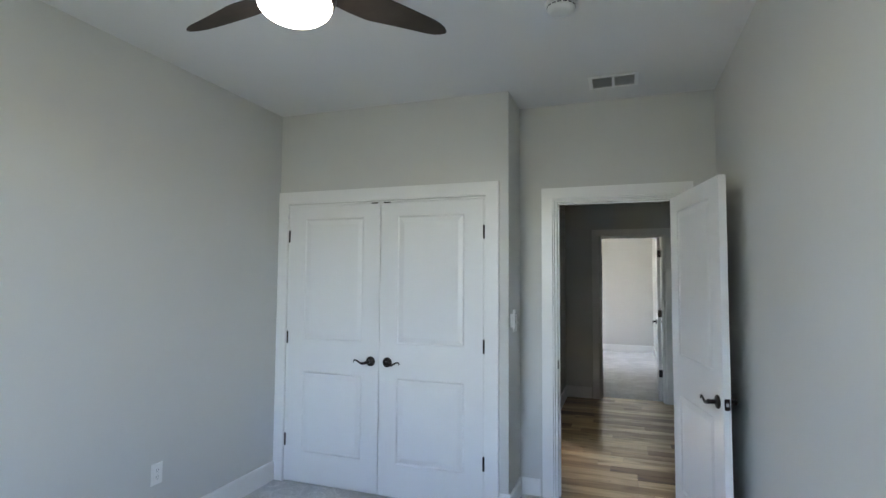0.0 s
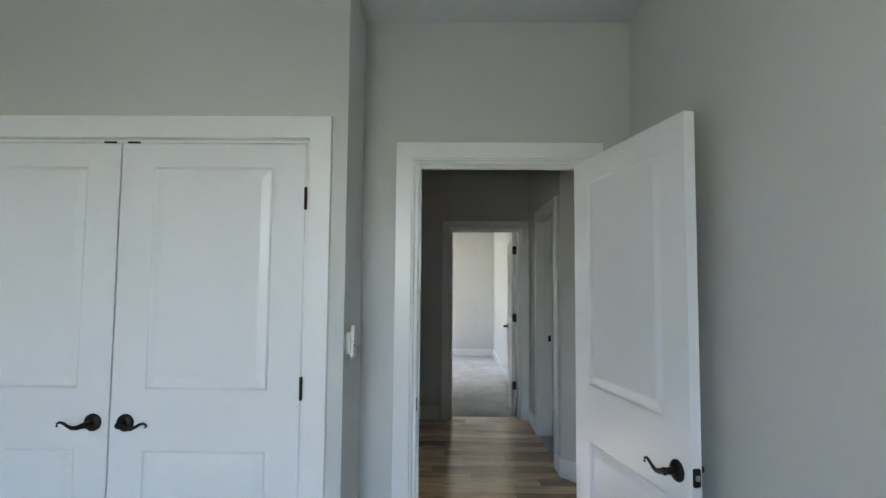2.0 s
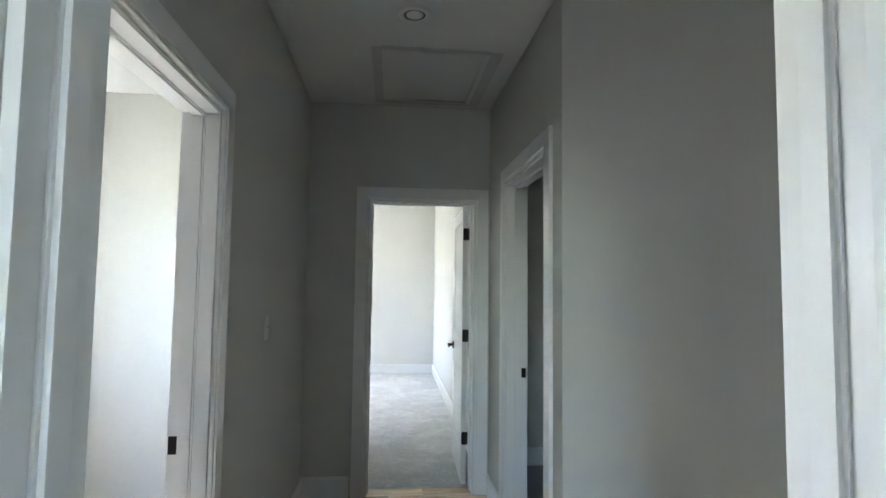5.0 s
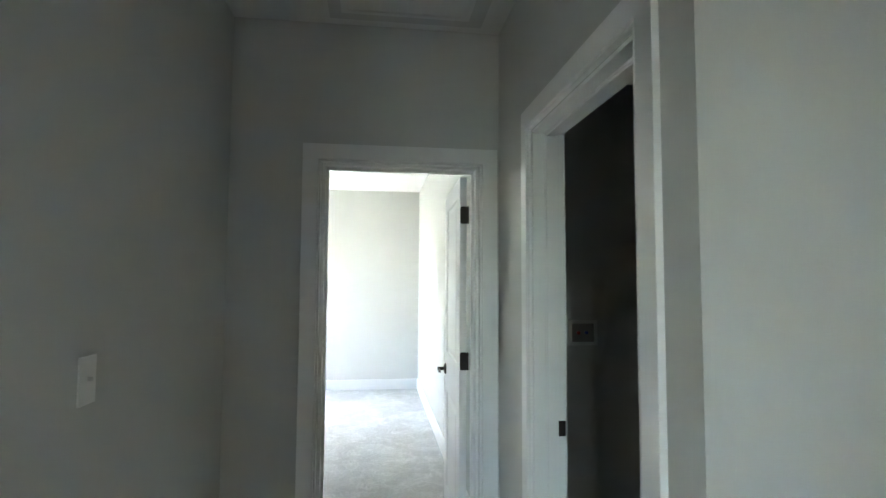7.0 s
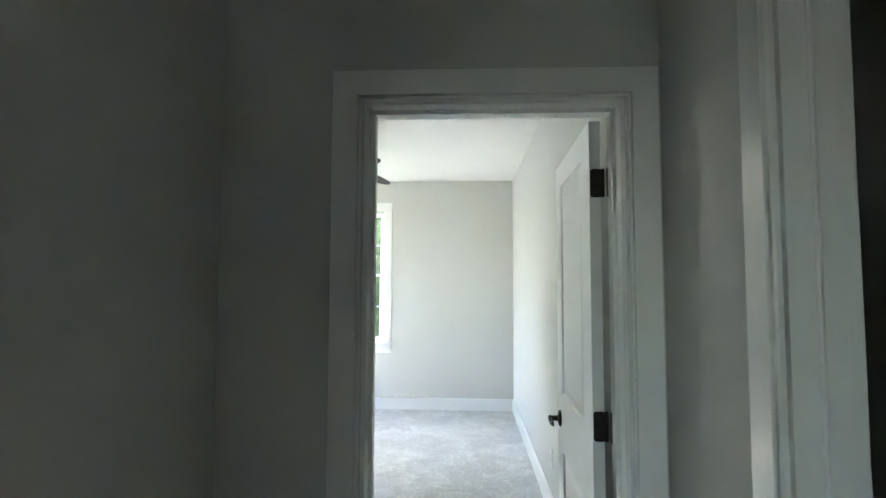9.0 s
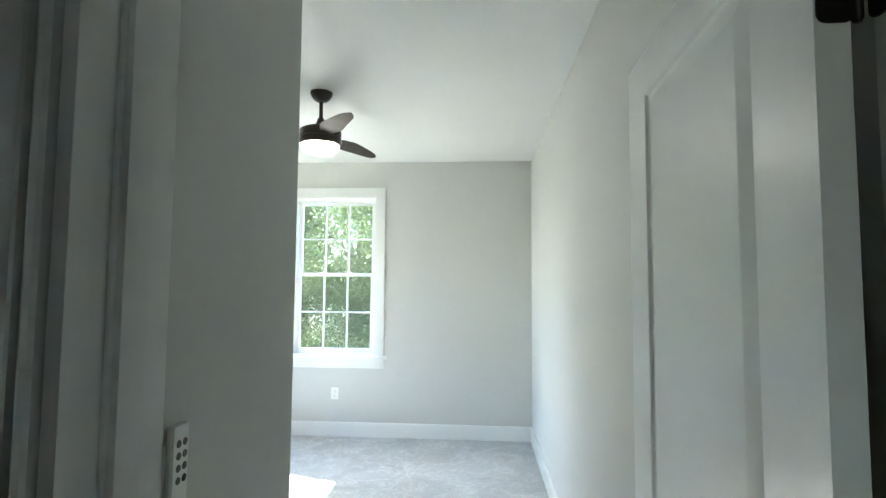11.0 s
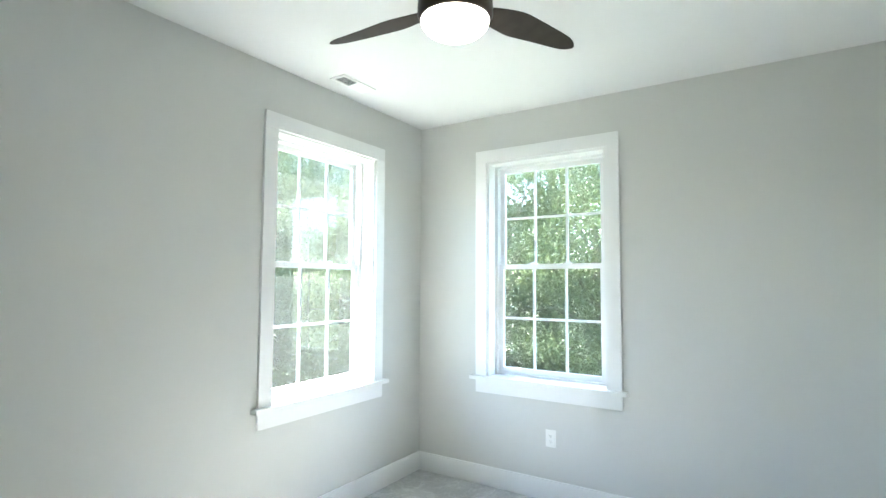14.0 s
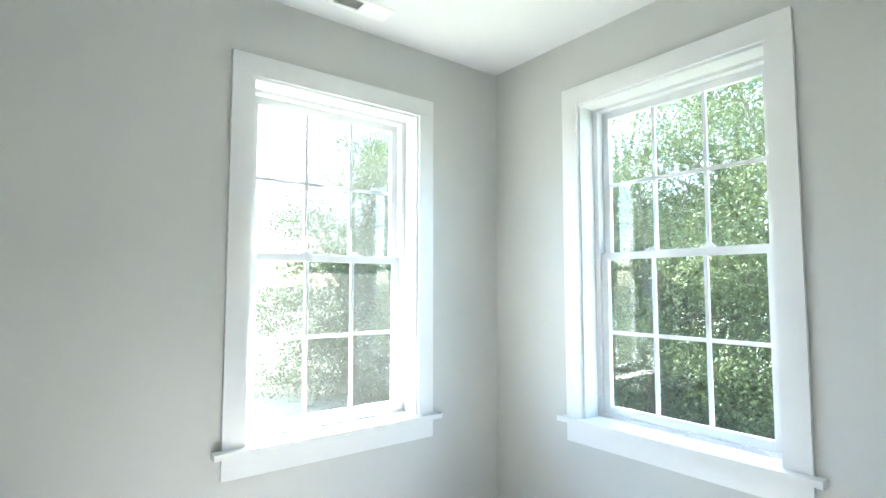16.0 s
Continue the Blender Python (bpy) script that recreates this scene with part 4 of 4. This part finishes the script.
for s, c in ((-0.03, mat("red_valve", (0.35, 0.03, 0.02), 0.4)), (0.02, mat("blue_valve", (0.03, 0.06, 0.3), 0.4))):
    bm = bmesh.new()
    lathe(bm, ((0, 0), (0.010, 0), (0.010, 0.012), (0.006, 0.016), (0, 0.017)), 14, Matrix.Translation((s, -0.004, 0.0)) @ Matrix.Rotation(radians(90), 4, "X"))
    part("valve", bm, c, root, "", True)
root = thing("wall_stub", pose(2.07, 3.70, 0.99), "small round dark pipe stub on the laundry wall", "pipe")
bm = bmesh.new()
lathe(bm, ((0.022, 0), (0.022, 0.012), (0.014, 0.014), (0.012, 0.008), (0, 0.008)), 24, Matrix.Rotation(radians(90), 4, "X"))
part("stub", bm, SLOT, root, "", True)

# ---- outside ----
bm = bmesh.new()
n = 40
ring = [bm.verts.new((900 * math.cos(2 * math.pi * k / n), 900 * math.sin(2 * math.pi * k / n), -0.9)) for k in range(n)]
bm.faces.new(ring)
structure("ground", bm, GRASS, "green lawn round the house")


def crown_mesh(seed, rx, rz, count, size):
    """Many small folded leaves in clumps, thinner towards the outside."""
    rs = np.random.RandomState(seed)
    clumps = []
    while len(clumps) < 85:
        p = rs.uniform(-1, 1, 3)
        if 0.25 < np.linalg.norm(p) < 1:
            clumps.append(p * (rx, rx, rz))
    pick = rs.randint(0, len(clumps), count)
    c = np.array(clumps)[pick] + rs.normal(0, 1, (count, 3)) * (0.36, 0.36, 0.20)
    d = rs.normal(0, 1, (count, 3)) + (0, 0, -0.3)
    d /= np.linalg.norm(d, axis=1)[:, None]
    u = np.cross(d, rs.normal(0, 1, (count, 3)))
    u /= np.linalg.norm(u, axis=1)[:, None]
    nrm = np.cross(d, u)
    s = size * rs.uniform(0.6, 1.3, count)[:, None]
    tip, base = c + d * s, c - d * s
    l, r = c + u * s * 0.45 + nrm * s * 0.15, c - u * s * 0.45 + nrm * s * 0.15
    v = np.stack([base, l, tip, r], 1).reshape(-1, 3)
    f = np.arange(count * 4).reshape(-1, 4)
    f = np.concatenate([f[:, [0, 1, 2]], f[:, [0, 2, 3]]])
    me = bpy.data.meshes.new("crown")
    me.from_pydata(v.tolist(), [], f.tolist())
    return me, clumps


def tree(m, seed, h, rx, rz, leaf, label, count=100000, size=0.025):
    """A tapered trunk with limbs and a crown of small leaves."""
    root = thing("tree", m, label, "tree", "trees round the house")
    rs = random.Random(seed)
    me, clumps = crown_mesh(seed, rx, rz, count, size)
    me.materials.append(leaf)
    cr = new("crown", me)
    cr.parent = root
    cr.location = (0, 0, h)
    tagged(cr, "dense green crown of small leaves")
    bm = bmesh.new()
    pts = [(0.06 * math.sin(i * 1.3) * i * 0.3, 0.05 * math.cos(i) * i * 0.3, h * 1.25 * i / 7) for i in range(8)]
    tube(bm, pts, [0.17 * (1 - i / 8.5) for i in range(8)], 10)
    for cpt in rs.sample(list(range(len(clumps))), 26):
        e = clumps[cpt]
        z0 = max(0.5, h * 0.45 + 0.35 * e[2] + h * 0.2)
        a = Vector((0, 0, min(z0, h * 1.2)))
        b = Vector((e[0], e[1], e[2] + h))
        mid = (a + b) / 2 + Vector((rs.uniform(-0.2, 0.2), rs.uniform(-0.2, 0.2), 0.25))
        tube(bm, [a, (a + mid) / 2, mid, (mid + b) / 2, b], [0.05, 0.038, 0.027, 0.017, 0.006], 6)
    part("trunk", bm, BARK, root, "grey-brown trunk with spreading limbs", True)
    return root


t1 = tree(pose(-2.2, 13.6, -0.9), 3, 2.9, 2.3, 3.4, LEAF_A, "leafy green deciduous tree close behind the house")
t2 = tree(pose(-9.6, 13.6, -0.9), 8, 3.0, 2.3, 3.6, LEAF_A, "leafy green deciduous tree beside the house")
t3 = tree(pose(-6.2, 12.0, -0.9), 12, 2.2, 2.0, 2.6, LEAF_B, "deeper green tree between the others")
for x, y, s, r in ((0.9, 14.0, 1.0, 40), (3.6, 15.5, 1.2, 90), (-0.6, 17.5, 1.5, 200), (-4.6, 17.0, 1.5, 10), (0.2, 12.8, 0.8, 250), (-4.2, 13.0, 0.8, 190), (-8.5, 15.5, 1.1, 300)):
    copy_thing(t1, pose(x, y, -0.9, 0, 0, r) @ Matrix.Scale(s, 4))
for x, y, s, r in ((-10.5, 12.6, 1.0, 140), (-9.8, 3.0, 0.9, 20), (-12.0, 15.8, 1.45, 60), (-8.2, 18.4, 1.5, 120)):
    copy_thing(t2, pose(x, y, -0.9, 0, 0, r) @ Matrix.Scale(s, 4))
for x, y, s, r in ((-0.9, 12.7, 0.75, 150), (-9.0, 12.0, 1.05, 220), (-7.6, 14.2, 1.1, 20), (-10.8, 11.4, 1.3, 80)):
    copy_thing(t3, pose(x, y, -0.9, 0, 0, r) @ Matrix.Scale(s, 4))


# ---- boards of the hall floor ----
bm = bmesh.new()
box(bm, (HW - 0.012, 0.022, -0.03), (3.3, 3.292, -0.012))
hall_floor = structure("floor_hall", bm, SLOT, "hickory board floor, boards across the hall, mixed light and dark brown")
PW = 0.1264
lengths = {}


def board_mesh(length):
    key = round(length, 2)
    if key not in lengths:
        bm = bmesh.new()
        x, y, c = length / 2 - 0.0004, PW / 2 - 0.0004, 0.0012
        lo = [bm.verts.new(p) for p in ((-x, -y, -0.012), (x, -y, -0.012), (x, y, -0.012), (-x, y, -0.012))]
        md = [bm.verts.new((v.co.x, v.co.y, -c)) for v in lo]
        hi = [bm.verts.new((v.co.x - c * (1 if v.co.x > 0 else -1), v.co.y - c * (1 if v.co.y > 0 else -1), 0)) for v in lo]
        for p, q in ((lo, md), (md, hi)):
            for i in range(4):
                bm.faces.new((p[i], p[(i + 1) % 4], q[(i + 1) % 4], q[i]))
        bm.faces.new(hi)
        me = bpy.data.meshes.new("floor_board")
        bmesh.ops.recalc_face_normals(bm, faces=bm.faces)
        bm.to_mesh(me)
        bm.free()
        me.materials.append(WOOD)
        lengths[key] = me
    return lengths[key]


rb = random.Random(5)
for row in range(26):
    y = 0.022 + PW * (row + 0.5)
    if y + PW / 2 > 3.31:
        break
    x = HW - 0.012
    xmax = 0.905 if y > KINK else 0.905 + (KINK + 0.06 - y) * 0.846
    if y < 0.12:
        x, xmax = D1[0], D1[1]
    if y > 3.175:
        x, xmax = D2[0], D2[1]
    first = True
    while x < xmax - 0.01:
        ln = rb.choice((0.55, 0.7, 0.85, 1.0, 1.2, 1.4))
        if first:
            ln = round(rb.uniform(0.15, 0.9), 1)
            first = False
        ln = min(ln, xmax - x)
        if xmax - x - ln < 0.12:
            ln = xmax - x
        ob = new("floor_board", board_mesh(ln))
        ob.location = (x + ln / 2, y, 0)
        ob.parent = hall_floor
        x += ln
